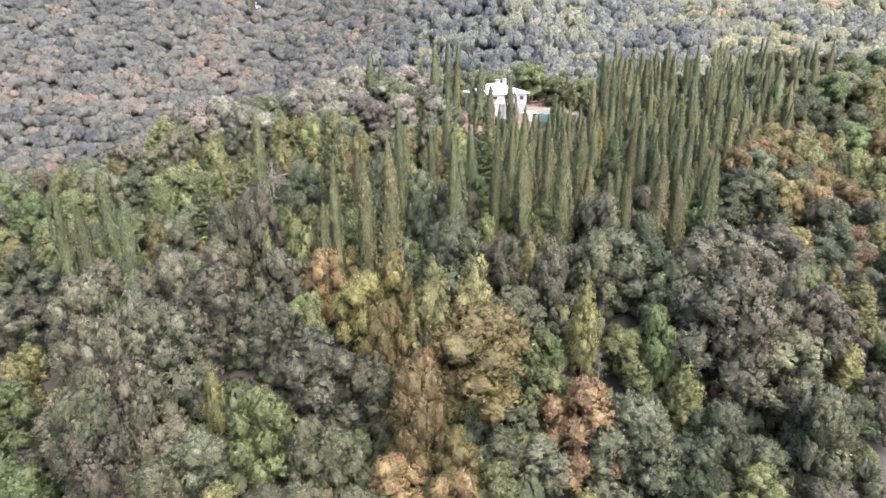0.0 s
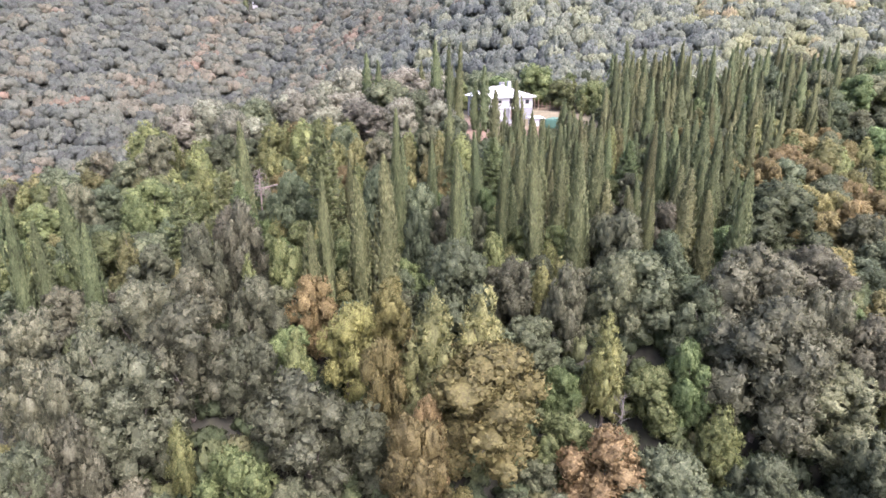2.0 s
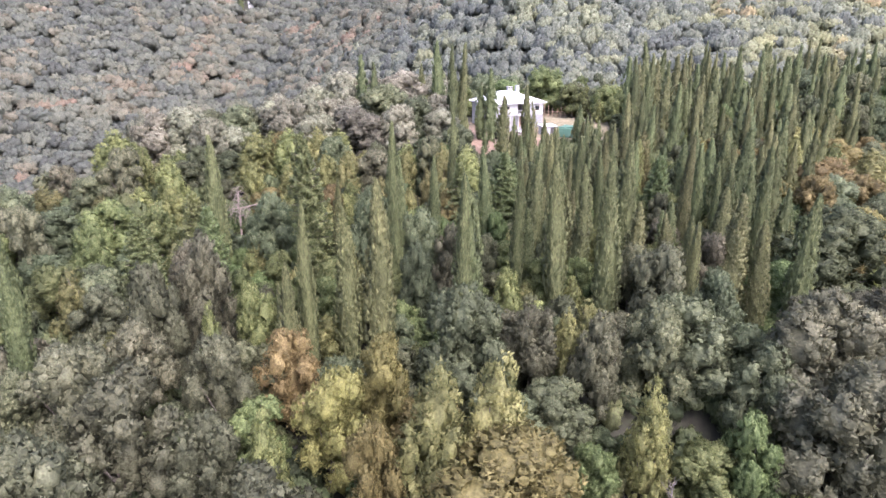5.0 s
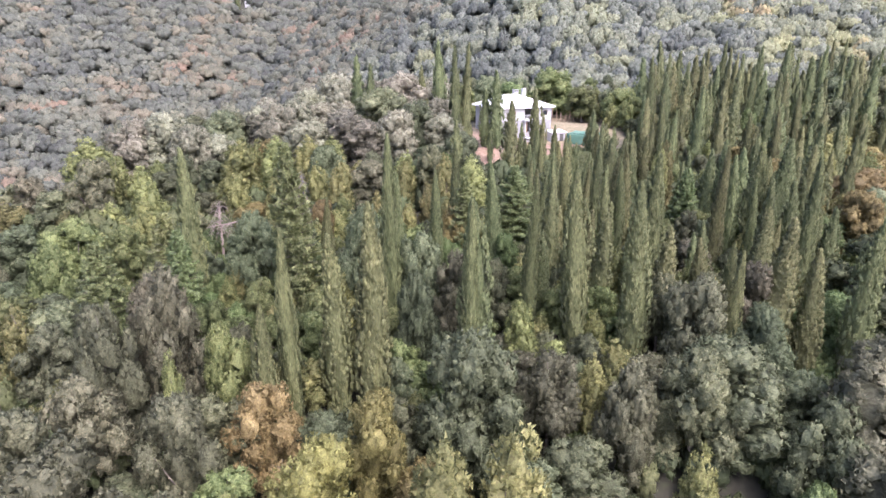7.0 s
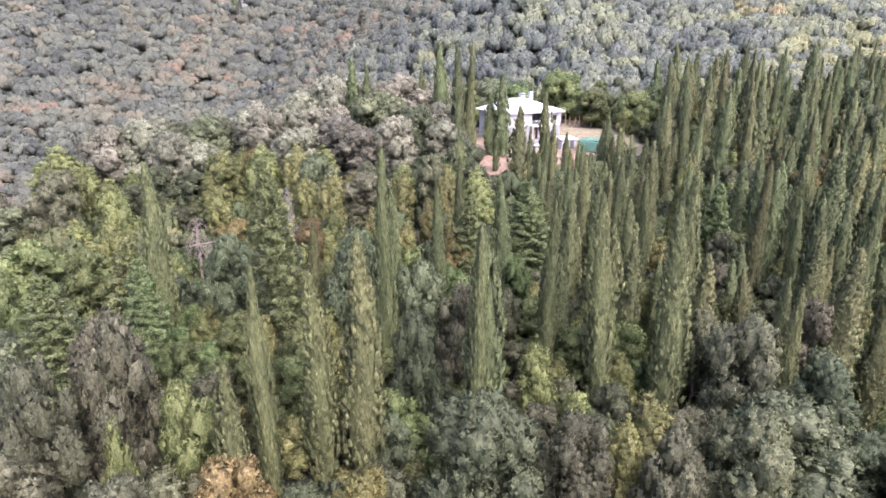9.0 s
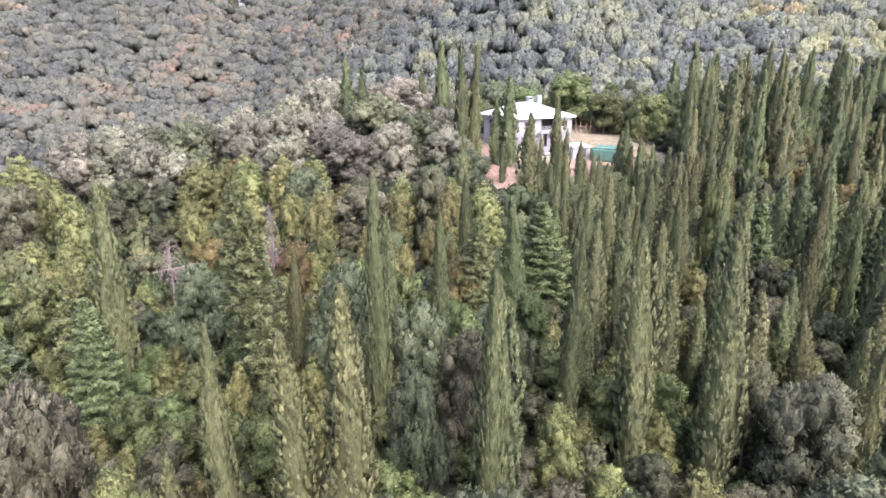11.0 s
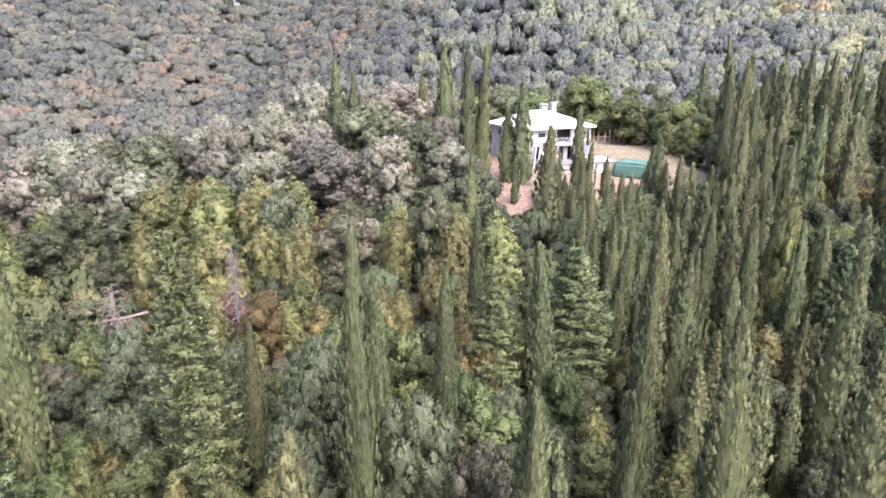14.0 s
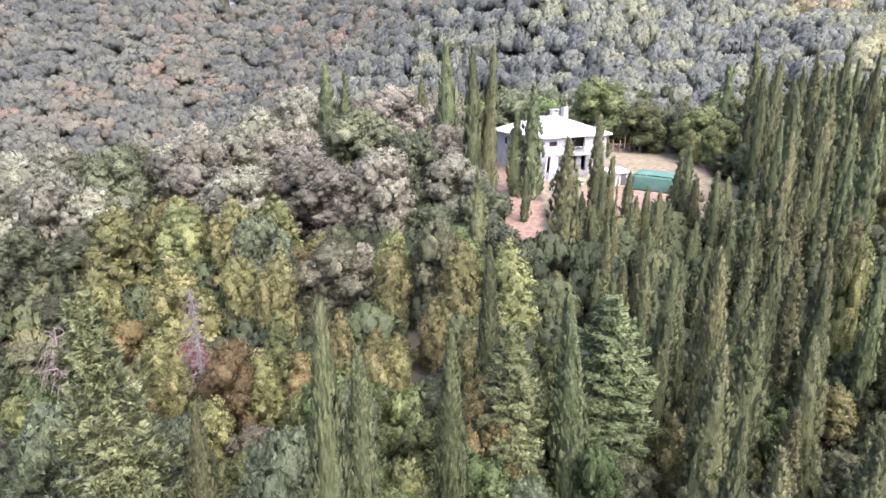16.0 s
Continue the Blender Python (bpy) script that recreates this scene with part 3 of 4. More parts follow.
class Kind:
    """Trees of one kind: a few shapes, each built once and copied after."""

    def __init__(self, shapes, height, radius, label, category, group):
        self.shapes, self.height, self.radius = shapes, height, radius
        self.fresh = [True] * len(shapes)
        self.rng = random.Random(len(label))
        for s in shapes:
            tagged(s, label, category, group)

    def plant(self, x, y, top, r, lean=2.0):
        """Plant one so that its crown reaches the height top and the radius r."""
        i = self.rng.randrange(len(self.shapes))
        z = floor_z(x, y) - 0.1
        tall = max(1.2, top - z)
        k = tall / self.height
        w = r / self.radius * (1.15 if self.height > 13 else 1.0)
        w = min(max(w, 0.45 * k), 1.4 * k)
        turn = self.rng.uniform(0, 360)
        m = pose(x, y, z, self.rng.gauss(0, lean), self.rng.gauss(0, lean), turn) @ Matrix.Diagonal((w, w, k, 1))
        if self.fresh[i]:
            self.fresh[i] = False
            self.shapes[i].matrix_basis = m
            return self.shapes[i]
        own = self.shapes[i].scale
        return copy_thing(self.shapes[i], m @ Matrix.Diagonal((1 / own.x, 1 / own.y, 1 / own.z, 1)))


WOOD = "trees of the wooded spur"
KINDS = {
    "pale": Kind([broadleaf(11 + i, LEAF["pale"], name="silvery_oak") for i in range(5)], 8.1, 2.45, "evergreen oak with silvery pale leaf tips in dense woodland", "tree", WOOD),
    "grey": Kind([broadleaf(21 + i, LEAF["grey"], name="holm_oak") for i in range(4)], 8.1, 2.45, "evergreen oak with grey-green foliage in dense woodland", "tree", WOOD),
    "ochre": Kind([broadleaf(31 + i, LEAF["ochre"], per=26, boughs=14, core=0.5, name="autumn_oak") for i in range(3)], 8.1, 2.45, "deciduous oak with ochre-yellow autumn leaves", "tree", WOOD),
    "rusty": Kind([broadleaf(41 + i, LEAF["rusty"], per=24, core=0.45, name="rusty_oak") for i in range(3)], 8.1, 2.45, "deciduous tree with rust-brown autumn leaves", "tree", WOOD),
    "lime": Kind([broadleaf(51 + i, LEAF["lime"], per=26, boughs=16, eggs=plume_eggs, rise=0.7, core=0.5, name="young_oak") for i in range(4)], 8.1, 2.3, "young tree with thin yellow-green foliage", "tree", WOOD),
    "green": Kind([broadleaf(61 + i, LEAF["green"], size=0.23, name="bushy_tree") for i in range(3)], 8.1, 2.45, "bushy tree with bright green leaves among oaks", "tree", WOOD),
    "dark": Kind([broadleaf(71 + i, LEAF["dark"], name="round_tree") for i in range(2)], 8.1, 2.45, "broad rounded tree with dark green foliage", "tree", WOOD),
    "pale_back": Kind([coarse(111 + i, LEAF["pale_lightened"], "silvery_oak") for i in range(4)], 8.1, 2.45, "evergreen oak with silvery pale leaf tips on the ridge", "tree", WOOD),
    "lime_back": Kind([coarse(131 + i, LEAF["lime"], "young_oak", plume_eggs) for i in range(3)], 8.1, 2.3, "young tree with thin yellow-green foliage", "tree", WOOD),
    "green_back": Kind([coarse(141 + i, LEAF["green"], "bushy_tree") for i in range(2)], 8.1, 2.45, "bushy tree with bright green leaves behind the clearing", "tree", WOOD),
    "ochre_back": Kind([coarse(151 + i, LEAF["ochre"], "autumn_oak") for i in range(2)], 8.1, 2.45, "deciduous oak with ochre-yellow autumn leaves", "tree", WOOD),
    "grey_back": Kind([coarse(121 + i, LEAF["grey"], "holm_oak") for i in range(3)], 8.1, 2.45, "evergreen oak with grey-green foliage behind the clearing", "tree", WOOD),
    "cypress": Kind([cypress(81 + i, LEAF["cypress"], 260, 8, 0.52, 0.0 if i < 4 else 0.1) for i in range(7)], 14.1, 1.12, "tall slender dark green Italian cypress", "cypress tree", "cypresses"),
    "cypress_near": Kind([cypress(281 + i, LEAF["cypress"], 680, 8, 0.36, 0.0 if i < 3 else 0.08) for i in range(6)], 14.1, 1.12, "tall slender Italian cypress with feathery green sprays", "cypress tree", "cypresses"),
    "cypress_back": Kind([cypress(181 + i, LEAF["cypress"], 130, 6, 0.72) for i in range(5)], 14.1, 1.12, "slender dark green Italian cypress in a dense grove", "cypress tree", "cypresses"),
    "red": Kind([broadleaf(161, LEAF["red"], per=20, core=0.4, name="red_shrub")], 8.1, 2.45, "small shrub with brick-red autumn leaves", "shrub", WOOD),
    "bush": Kind([bush(401 + i, LEAF[k]) for i, k in enumerate(("green", "green", "lime", "grey", "dark"))], 2.0, 1.3, "low tangled green bush between the tree trunks", "bush", "bushes of the understorey"),
    "conifer": Kind([conifer(91 + i, LEAF["conifer"]) for i in range(3)], 12.0, 2.0, "shaggy pale green conifer with up-tipped boughs", "conifer tree", "shaggy conifers"),
}

# places of the trees that stand out: x, y, height of the top, radius of the crown
PALE = [
    (-27.7, 43.5, 22.9, 2.3), (-26.4, 45.8, 25.5, 1.8), (-29.1, 48.0, 28.3, 2.0), (-28.0, 51.3, 29.5, 1.5),
    (-24.6, 51.7, 28.8, 3.1), (-11.4, 52.5, 24.8, 3.2), (-33.4, 54.1, 29.8, 2.3), (-22.1, 56.3, 29.7, 2.8),
    (-26.9, 59.7, 30.7, 2.6), (29.9, 61.8, 28.5, 4.2), (-16.9, 63.0, 29.8, 2.0), (-24.1, 64.2, 30.3, 2.0),
    (36.7, 65.1, 27.6, 2.6), (42.1, 65.4, 24.7, 2.7), (31.1, 67.8, 31.0, 3.7), (-24.0, 68.2, 33.5, 1.8),
    (12.4, 68.4, 29.2, 1.7), (-21.3, 70.3, 34.8, 1.8), (-22.3, 72.6, 33.8, 2.1), (40.3, 73.5, 29.7, 3.6),
    (-33.0, 74.7, 29.0, 1.9), (19.9, 77.0, 32.5, 2.3),
]
PALE_BEYOND = [
    (25.3, 79.2, 32.8, 1.8), (-0.4, 82.5, 32.9, 1.5), (-36.4, 120.2, 39.4, 2.9),
    (-33.4, 121.3, 38.0, 2.6), (-46.7, 124.6, 39.8, 3.6), (-43.0, 125.7, 40.6, 3.7), (-16.4, 130.3, 40.6, 3.6),
    (-28.6, 142.4, 39.8, 3.0),
]
GREY = [
    (-30.4, 44.8, 24.7, 2.3), (17.6, 51.2, 19.3, 3.4), (26.7, 52.7, 18.1, 2.3), (37.1, 53.8, 19.4, 2.8),
    (37.1, 60.8, 21.5, 3.4), (25.2, 66.1, 27.6, 2.4),
    (1.0, 68.1, 32.0, 2.8), (17.6, 69.3, 29.7, 2.3), (20.3, 70.3, 29.7, 3.4), (-2.9, 77.6, 32.3, 1.4),
    (18.3, 80.8, 31.1, 1.6), (-3.0, 84.0, 34.1, 1.7), (-8.8, 86.1, 35.9, 1.9), (-20.4, 91.4, 34.1, 2.1), (56.9, 99.5, 31.0, 3.5),
    (-2.7, 121.7, 36.3, 3.5), (-9.3, 130.5, 40.0, 2.5), (22.3, 132.0, 41.2, 2.3),
]
OCHRE = [
    (-2.1, 49.0, 23.6, 2.3), (3.1, 55.1, 26.5, 4.3), (-4.9, 56.2, 26.8, 1.6), (-9.3, 61.0, 27.9, 2.3), (-5.6, 65.1, 28.8, 1.9), (0.7, 94.8, 33.6, 1.9),
    (-15.1, 99.1, 33.2, 1.5), (57.8, 115.4, 34.1, 4.2),
]
RUSTY = [
    (-1.5, 51.8, 24.0, 0.7), (13.1, 52.8, 20.0, 3.4), (-12.8, 66.6, 28.7, 2.1),
    (68.4, 104.6, 28.6, 3.9),
]
LIME = [
    (-2.1, 56.7, 30.4, 3.1), (2.5, 58.5, 30.3, 2.9),
    (-29.0, 114.1, 38.3, 2.9), (-19.9, 115.9, 38.5, 2.4), (-24.0, 116.2, 38.4, 2.7), (-16.6, 118.6, 38.0, 2.5), (-21.2, 127.7, 38.1, 2.9),
    (-20.7, 50.3, 22.6, 1.3), (-12.9, 57.0, 27.0, 1.7), (15.4, 62.8, 26.3, 2.1), (-19.6, 67.1, 30.5, 0.9),
    (10.7, 70.8, 28.5, 1.6), (5.5, 78.9, 29.8, 1.6), (25.0, 104.9, 39.0, 1.3), (26.8, 108.0, 38.7, 1.7),
    (68.2, 121.7, 34.5, 5.2),
]
GREEN = [
    (32.2, 152.3, 42.5, 3.8), (27.1, 159.2, 42.4, 4.9), (22.1, 166.1, 45.9, 5.7),
    (-15.4, 47.4, 22.3, 2.2), (23.6, 61.9, 23.7, 1.9), (19.8, 62.4, 20.9, 2.4), (11.2, 62.8, 20.8, 1.5),
    (-16.6, 70.3, 31.1, 1.6),
]
RED = [
    (-18.5, 102.8, 31.7, 1.1),
]
DARK = [
    (40.0, 82.7, 34.5, 5.4),
]
CYPRESS = [
    (-34.9, 66.2, 34.2, 1.0), (-42.4, 67.5, 36.5, 0.9), (-13.0, 68.5, 33.6, 0.9), (-40.8, 68.8, 33.5, 1.0),
    (-9.1, 73.3, 37.3, 1.2), (-12.5, 72.1, 37.9, 0.8), (-6.4, 73.0, 39.6, 1.3), (-40.3, 74.2, 36.0, 1.2),
    (1.2, 74.9, 39.3, 0.7), (32.9, 75.9, 37.7, 1.2), (1.5, 76.4, 39.2, 1.3), (22.7, 76.6, 34.8, 0.8),
    (29.7, 77.3, 34.8, 1.0), (23.0, 78.3, 34.9, 0.8), (27.3, 78.3, 37.0, 1.5), (15.3, 78.8, 39.8, 1.3),
    (10.6, 80.1, 40.4, 1.2), (7.0, 82.3, 39.6, 0.7),  (8.3, 84.9, 33.8, 0.9),
    (28.9, 84.9, 36.1, 1.2), (-5.8, 82.6, 43.3, 0.85),
]
CYPRESS_BEYOND = [
    (33.3, 85.8, 40.5, 0.9), (19.3, 87.5, 40.7, 1.2), (-5.3, 87.8, 39.0, 0.9), (-1.8, 90.8, 38.5, 0.7),
    (27.5, 92.5, 40.6, 0.8), (4.5, 92.7, 39.2, 0.9), (35.1, 94.3, 41.1, 1.6), (-26.1, 89.0, 41.0, 1.25), (-12.3, 87.8, 36.4, 0.7), (0.6, 97.2, 40.3, 0.75),
    (14.3, 95.7, 37.8, 0.6), (12.3, 95.9, 40.2, 0.9), (33.5, 96.6, 40.4, 1.2), (18.6, 97.1, 38.5, 0.7),
    (16.0, 98.2, 39.7, 0.8), (11.4, 100.7, 38.5, 0.7), (19.4, 101.7, 37.8, 1.0), 
    (50.3, 107.6, 39.5, 0.8), (56.4, 116.3, 39.8, 0.9), (1.0, 117.6, 40.4, 0.9), (8.9, 121.0, 42.7, 1.15),
    (13.3, 127.9, 43.9, 0.95), (34.8, 132.2, 46.0, 0.9),
]
CYPRESS_BACK = [
    (41.8, 133.4, 43.4, 0.9), (8.3, 136.4, 46.3, 1.15), (48.4, 138.5, 46.4, 1.1), (38.6, 157.8, 48.0, 1.4),
]
CONIFER = [
    (-31.0, 80.9, 33.9, 1.9), (-24.8, 83.4, 34.6, 1.6), (-28.2, 88.3, 34.8, 1.9), (-14.4, 87.1, 41.7, 1.9),
     (1.8, 93.8, 37.3, 1.6), (7.2, 95.1, 38.2, 2.1), (26.2, 99.3, 37.2, 1.4),
]

planted = []


def plant(kind, x, y, top, r, lean=2.0):
    planted.append((x, y, r, kind))
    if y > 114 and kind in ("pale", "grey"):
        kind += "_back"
    if y > 106 and kind == "cypress":
        kind += "_back"
    elif y < 98 and kind == "cypress" and lean < 1.15:
        kind += "_near"
    if y > 114 and kind in ("lime", "green", "ochre"):
        kind += "_back"
    if lean > 3 and abs(x) > 33 and kind in ("lime", "green", "ochre", "grey"):
        kind += "_back"
    return KINDS[kind].plant(x, y, top, r, lean)


for kind, rows in (("pale", PALE + PALE_BEYOND), ("grey", GREY), ("ochre", OCHRE), ("rusty", RUSTY), ("lime", LIME),
                   ("green", GREEN), ("dark", DARK), ("red", RED), ("cypress", CYPRESS + CYPRESS_BEYOND + CYPRESS_BACK), ("conifer", CONIFER)):
    for x, y, top, r in rows:
        if 17 < x < 31 and 121 < y < 142 and kind != "cypress":
            continue
        grow = {"cypress": 0.95, "conifer": 1.15}.get(kind, 1.12)
        plant(kind, x, y, top, r * grow, 1.1 if kind == "cypress" else 2.5)

# the big silvery oaks along the crest of the spur
for x, y, top, r in ((-8.7, 142.5, 45.8, 4.7), (-19.3, 145, 45.4, 4.4), (-24.5, 144.5, 43.0, 3.8), (-31.5, 143, 41.5, 3.6), (-38, 140, 40.5, 3.8),
                     (-14.2, 146, 44.4, 3.6), (-5.4, 136.5, 38.8, 2.6), (-21.5, 138, 41.0, 3.4), (-45, 136, 40.0, 3.8), (-52, 132, 38.8, 4.0)):
    plant("pale", x, y, top, r, 2.0)

# the tall cypresses before the house and the pair on the ridge
for x, y, top, r in ((-4.5, 146, 46.8, 0.9), (-1.7, 142, 50.9, 1.15), (1.0, 130.5, 50.2, 0.95), (2.6, 132, 50.6, 0.85), (-15.0, 140, 48.5, 1.1), (-13.1, 138.5, 47.2, 1.0),
                     (6.2, 137, 43.2, 0.95), (14.0, 125, 40.3, 0.6), (6.6, 131, 37.4, 0.5), (10.4, 122, 37.0, 0.5)):
    plant("cypress", x, y, top, r, 1.0)

rng = random.Random(5)


def clear_of(x, y, r, ratio):
    return all((x - a) ** 2 + (y - b) ** 2 > (ratio * (r + s)) ** 2 for a, b, s, _ in planted)


def in_yard(x, y):
    """The open yard round the house."""
    return ((x - 13) / 15) ** 2 + ((y - 146) / 19) ** 2 < 1 or ((x - 5.5) / 6.5) ** 2 + ((y - 130) / 10) ** 2 < 1 or ((x - 27) / 6) ** 2 + ((y - 138) / 10) ** 2 < 1


planted += [(-24.3, 98.0, 2.4, "glade"), (-31.0, 103.5, 2.2, "glade"), (-27.0, 104.0, 2.0, "glade"), (-17.2, 100.5, 1.2, "glade"), (-27.6, 101.0, 3.0, "glade"), (-25.5, 97.0, 2.2, "glade")]

# the cypress grove
count = 0
for _ in range(6000):
    x, y = rng.uniform(6, 92), rng.uniform(80, 166)
    if x < 8 + 0.1 * (y - 80) or x > 34 + (0.45 if y < 112 else 0.78) * (y - 80) or in_yard(x, y):
        continue
    if x > 24 and y > 150 and x < 34:
        continue
    r = rng.uniform(0.6, 1.15)
    if not clear_of(x, y, r, 1.05 if y < 120 else 1.3):
        continue
    if noise.noise((x * 0.07, y * 0.07, 3.0)) < -0.22:
        continue
    tall = rng.uniform(8.0, 13.0) if y < 118 else rng.uniform(9.5, 15.5)
    if y > 125 and x < 34:
        continue
    if y > 100 and x < 3 + 0.2 * y:
        tall = rng.uniform(3.5, 6.0)
    plant("cypress", x, y, floor_z(x, y) + tall, r * min(1, tall / 9), 1.2)
    count += 1
    if count >= 170:
        break


# young cypresses below the yard
count = 0
for _ in range(4000):
    x, y = rng.uniform(9, 29), rng.uniform(103, 131)
    if in_yard(x, y) and y > 128 or not clear_of(x, y, 0.5, 1.0):
        continue
    big = 1.6 if x > 19 else 1.25
    plant("cypress", x, y, floor_z(x, y) + rng.uniform(3.6, 6.2) * big, rng.uniform(0.38, 0.55) * big, 1.5)
    count += 1
    if count >= 60:
        break


def choose(x, y):
    """Which kind grows where."""
    k = rng.random()
    if y < 74 and x < -9:
        table = (("pale", 0.42), ("grey", 0.68), ("lime", 0.9), ("green", 1))
    elif y < 68 and x < 8:
        table = (("ochre", 0.3), ("grey", 0.65), ("lime", 0.85), ("green", 1))
    elif y < 78:
        table = (("grey", 0.26), ("dark", 0.48), ("pale", 0.62), ("green", 0.84), ("lime", 1))
    elif x > 40 and y < 135:
        table = (("grey", 0.3), ("lime", 0.62), ("ochre", 0.85), ("rusty", 0.95), ("green", 1))
    elif x < -8 and 98 < y < 122:
        table = (("ochre", 0.1), ("lime", 0.66), ("grey", 0.88), ("pale", 1))
    elif x < 0 and y >= 122:
        table = (("pale", 0.66), ("grey", 0.92), ("lime", 1))
    elif y > 135:
        table = (("grey", 0.5), ("green", 0.75), ("lime", 0.9), ("dark", 1))
    else:
        table = (("grey", 0.25), ("green", 0.6), ("pale", 0.7), ("lime", 1))
    return next(n for n, p in table if k <= p)


# the rest of the wood, tree by tree
count = 0
for _ in range(30000):
    y = 36 + 142 * rng.random() ** 1.15
    x = rng.uniform(-0.72 * y - 5, 0.72 * y + 5)
    if in_yard(x, y) or land(x, y) < 4 or (x < -4 and y > 150 + 0.55 * min(0, x + 8)) or (17 < x < 31 and 121 < y < 142):
        continue
    grove = 8 + 0.1 * (y - 80) < x < 34 + 0.5 * (y - 80) and y > 80
    low = (-32 < x < 12 and 74 < y < 106)
    r = rng.uniform(1.9, 3.2) if not (grove or low) else rng.uniform(1.2, 2.0)
    if y > 120 and not grove:
        r *= 1.2 if x > -2 else 1.5
    if not clear_of(x, y, r, 0.72 if grove else 0.55 if low else 0.73 if y < 84 else 0.66):
        continue
    tall = rng.uniform(3.5, 9.0) if not (grove or low) else rng.uniform(3.0, 6.0)
    if 3 < x < 25 and 103 < y < 128:
        tall = rng.uniform(1.4, 2.6)
    elif y > 120 and not grove:
        tall = rng.uniform(6.5, 9.5) if x > 0 else rng.uniform(8.0, 10.8)
    plant(choose(x, y), x, y, floor_z(x, y) + tall, r, 4.0)
    count += 1
    if count >= 800:
        break


# bushes under and between the trees: those that the walk comes nearest to, one by one
count = 0
for _ in range(20000):
    x, y = rng.uniform(-34, 34), rng.uniform(70, 106)
    r = rng.uniform(0.8, 1.7)
    if in_yard(x, y) or any((x - a) ** 2 + (y - b) ** 2 < (0.55 * min(s, 2.2) + 0.4) ** 2 for a, b, s, _ in planted):
        continue
    planted.append((x, y, r * 0.8, "bush"))
    KINDS["bush"].plant(x, y, floor_z(x, y) + r * rng.uniform(1.2, 2.4), r, 6.0)
    count += 1
    if count >= 300:
        break


# ---- far woods and undergrowth ----
def wood_shapes(seed, count, boughs, lump, leaf, per):
    """A few crowns, 1 m in radius and height, to fill woods with."""
    out = []
    for i in range(count):
        r_ = np.random.default_rng(seed + i)
        eggs = [((0, 0, 0.5), (0.62, 0.62, 0.48))]
        for j in range(boughs):
            a = j * 2.4 + r_.normal() * 0.3
            eggs.append(((0.5 * math.cos(a), 0.5 * math.sin(a), r_.uniform(0.25, 0.6)), (r_.uniform(0.32, 0.45),) * 2 + (r_.uniform(0.28, 0.4),)))
        out.append(crown_of(eggs, r_, lump, leaf, per, low=-0.25, rough=0.3)[0])
    return out


def woods(name, places, material, shapes, seed, label):
    """A wood too far or too low to count: many lumpy crowns in one mesh, each with a tone of its own."""
    r_ = np.random.default_rng(seed)
    pieces, tone = [], []
    for x, y, r, h in places:
        v, f, nn = shapes[int(r_.integers(0, len(shapes)))]
        a = r_.uniform(0, 6.3)
        turn = np.array([(math.cos(a), -math.sin(a), 0), (math.sin(a), math.cos(a), 0), (0, 0, 1)])
        pieces.append(((v @ turn.T) * (r, r, h) + (x, y, floor_z(x, y) - 0.05 * h), f, unit(nn @ turn.T)))
        tone.append(np.full(len(v), r_.random()))
    v, f, nn = join(pieces)
    return tagged(leaf_mesh(name, v, f, nn, material, tone=np.concatenate(tone)), label, "woodland", kind="stuff")


def scatter(seed, step, x0, x1, y0, y1, keep, wide=(0.5, 0.8), tall=(0.62, 1.15)):
    r_ = random.Random(seed)
    out = []
    y = y0
    while y < y1:
        s = step(y)
        x = x0
        while x < x1:
            px, py = x + r_.uniform(-0.45, 0.45) * s, y + r_.uniform(-0.45, 0.45) * s
            if keep(px, py):
                out.append((px, py, s * r_.uniform(*wide), s * r_.uniform(*tall)))
            x += s
        y += s * 0.9
    return out


def seen(x, y):
    """Within the wedge of land that lies before the spur."""
    return abs(x) < 0.73 * y + 6


SLOPE_TREES = wood_shapes(500, 8, 5, 0.27, 0.2, 6)
FAR_TREES = wood_shapes(520, 8, 3, 0.31, 0.2, 6)
SHRUBS = wood_shapes(540, 6, 2, 0.27, 0.17, 11)
right_slope = scatter(1, lambda y: 4.3 + (y - 176) * 0.01, -90, 290, 176, 330,
                      lambda x, y: seen(x, y) and x > 30 - 0.55 * (y - 172) - 12 and not in_yard(x, y))
woods("wooded_slope", right_slope, LEAF_SLOPE_HAZED, SLOPE_TREES, 2, "mixed green and yellowing broadleaf woods on the rising slope")
valley = scatter(3, lambda y: 5.2, -240, 30, 176, 300, lambda x, y: seen(x, y) and x <= 30 - 0.55 * (y - 172) - 12, (0.66, 0.98), (0.62, 1.0))
woods("valley_woods", valley, LEAF_FAR_HAZED, FAR_TREES, 4, "hazy grey-green woods in the valley behind the spur")
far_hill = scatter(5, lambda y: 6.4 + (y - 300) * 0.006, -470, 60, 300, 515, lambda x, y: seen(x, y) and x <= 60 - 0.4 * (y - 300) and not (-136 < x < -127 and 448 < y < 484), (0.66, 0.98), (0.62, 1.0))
woods("distant_woods", far_hill, LEAF_FAR_HAZED, FAR_TREES, 6, "hazy grey-green woods with rusty crowns on the far hillside")
crest = scatter(7, lambda y: 24.0, -560, 420, 330, 700, lambda x, y: seen(x, y) and (y > 515 or x > 60 - 0.4 * (y - 300)))
woods("crest_woods", crest, LEAF_FAR_HAZED, FAR_TREES, 8, "distant woods along the crest of the hills")
low_shrubs = scatter(9, lambda y: 2.2 + 0.008 * y, -100, 100, 36, 138, lambda x, y: abs(x) < 0.6 * y + 3 and not in_yard(x, y) and not (abs(x) < 33 and 71 < y < 105))
woods("undergrowth", low_shrubs, LEAF_UNDER, SHRUBS, 10, "low tangled green undergrowth between the tree trunks")


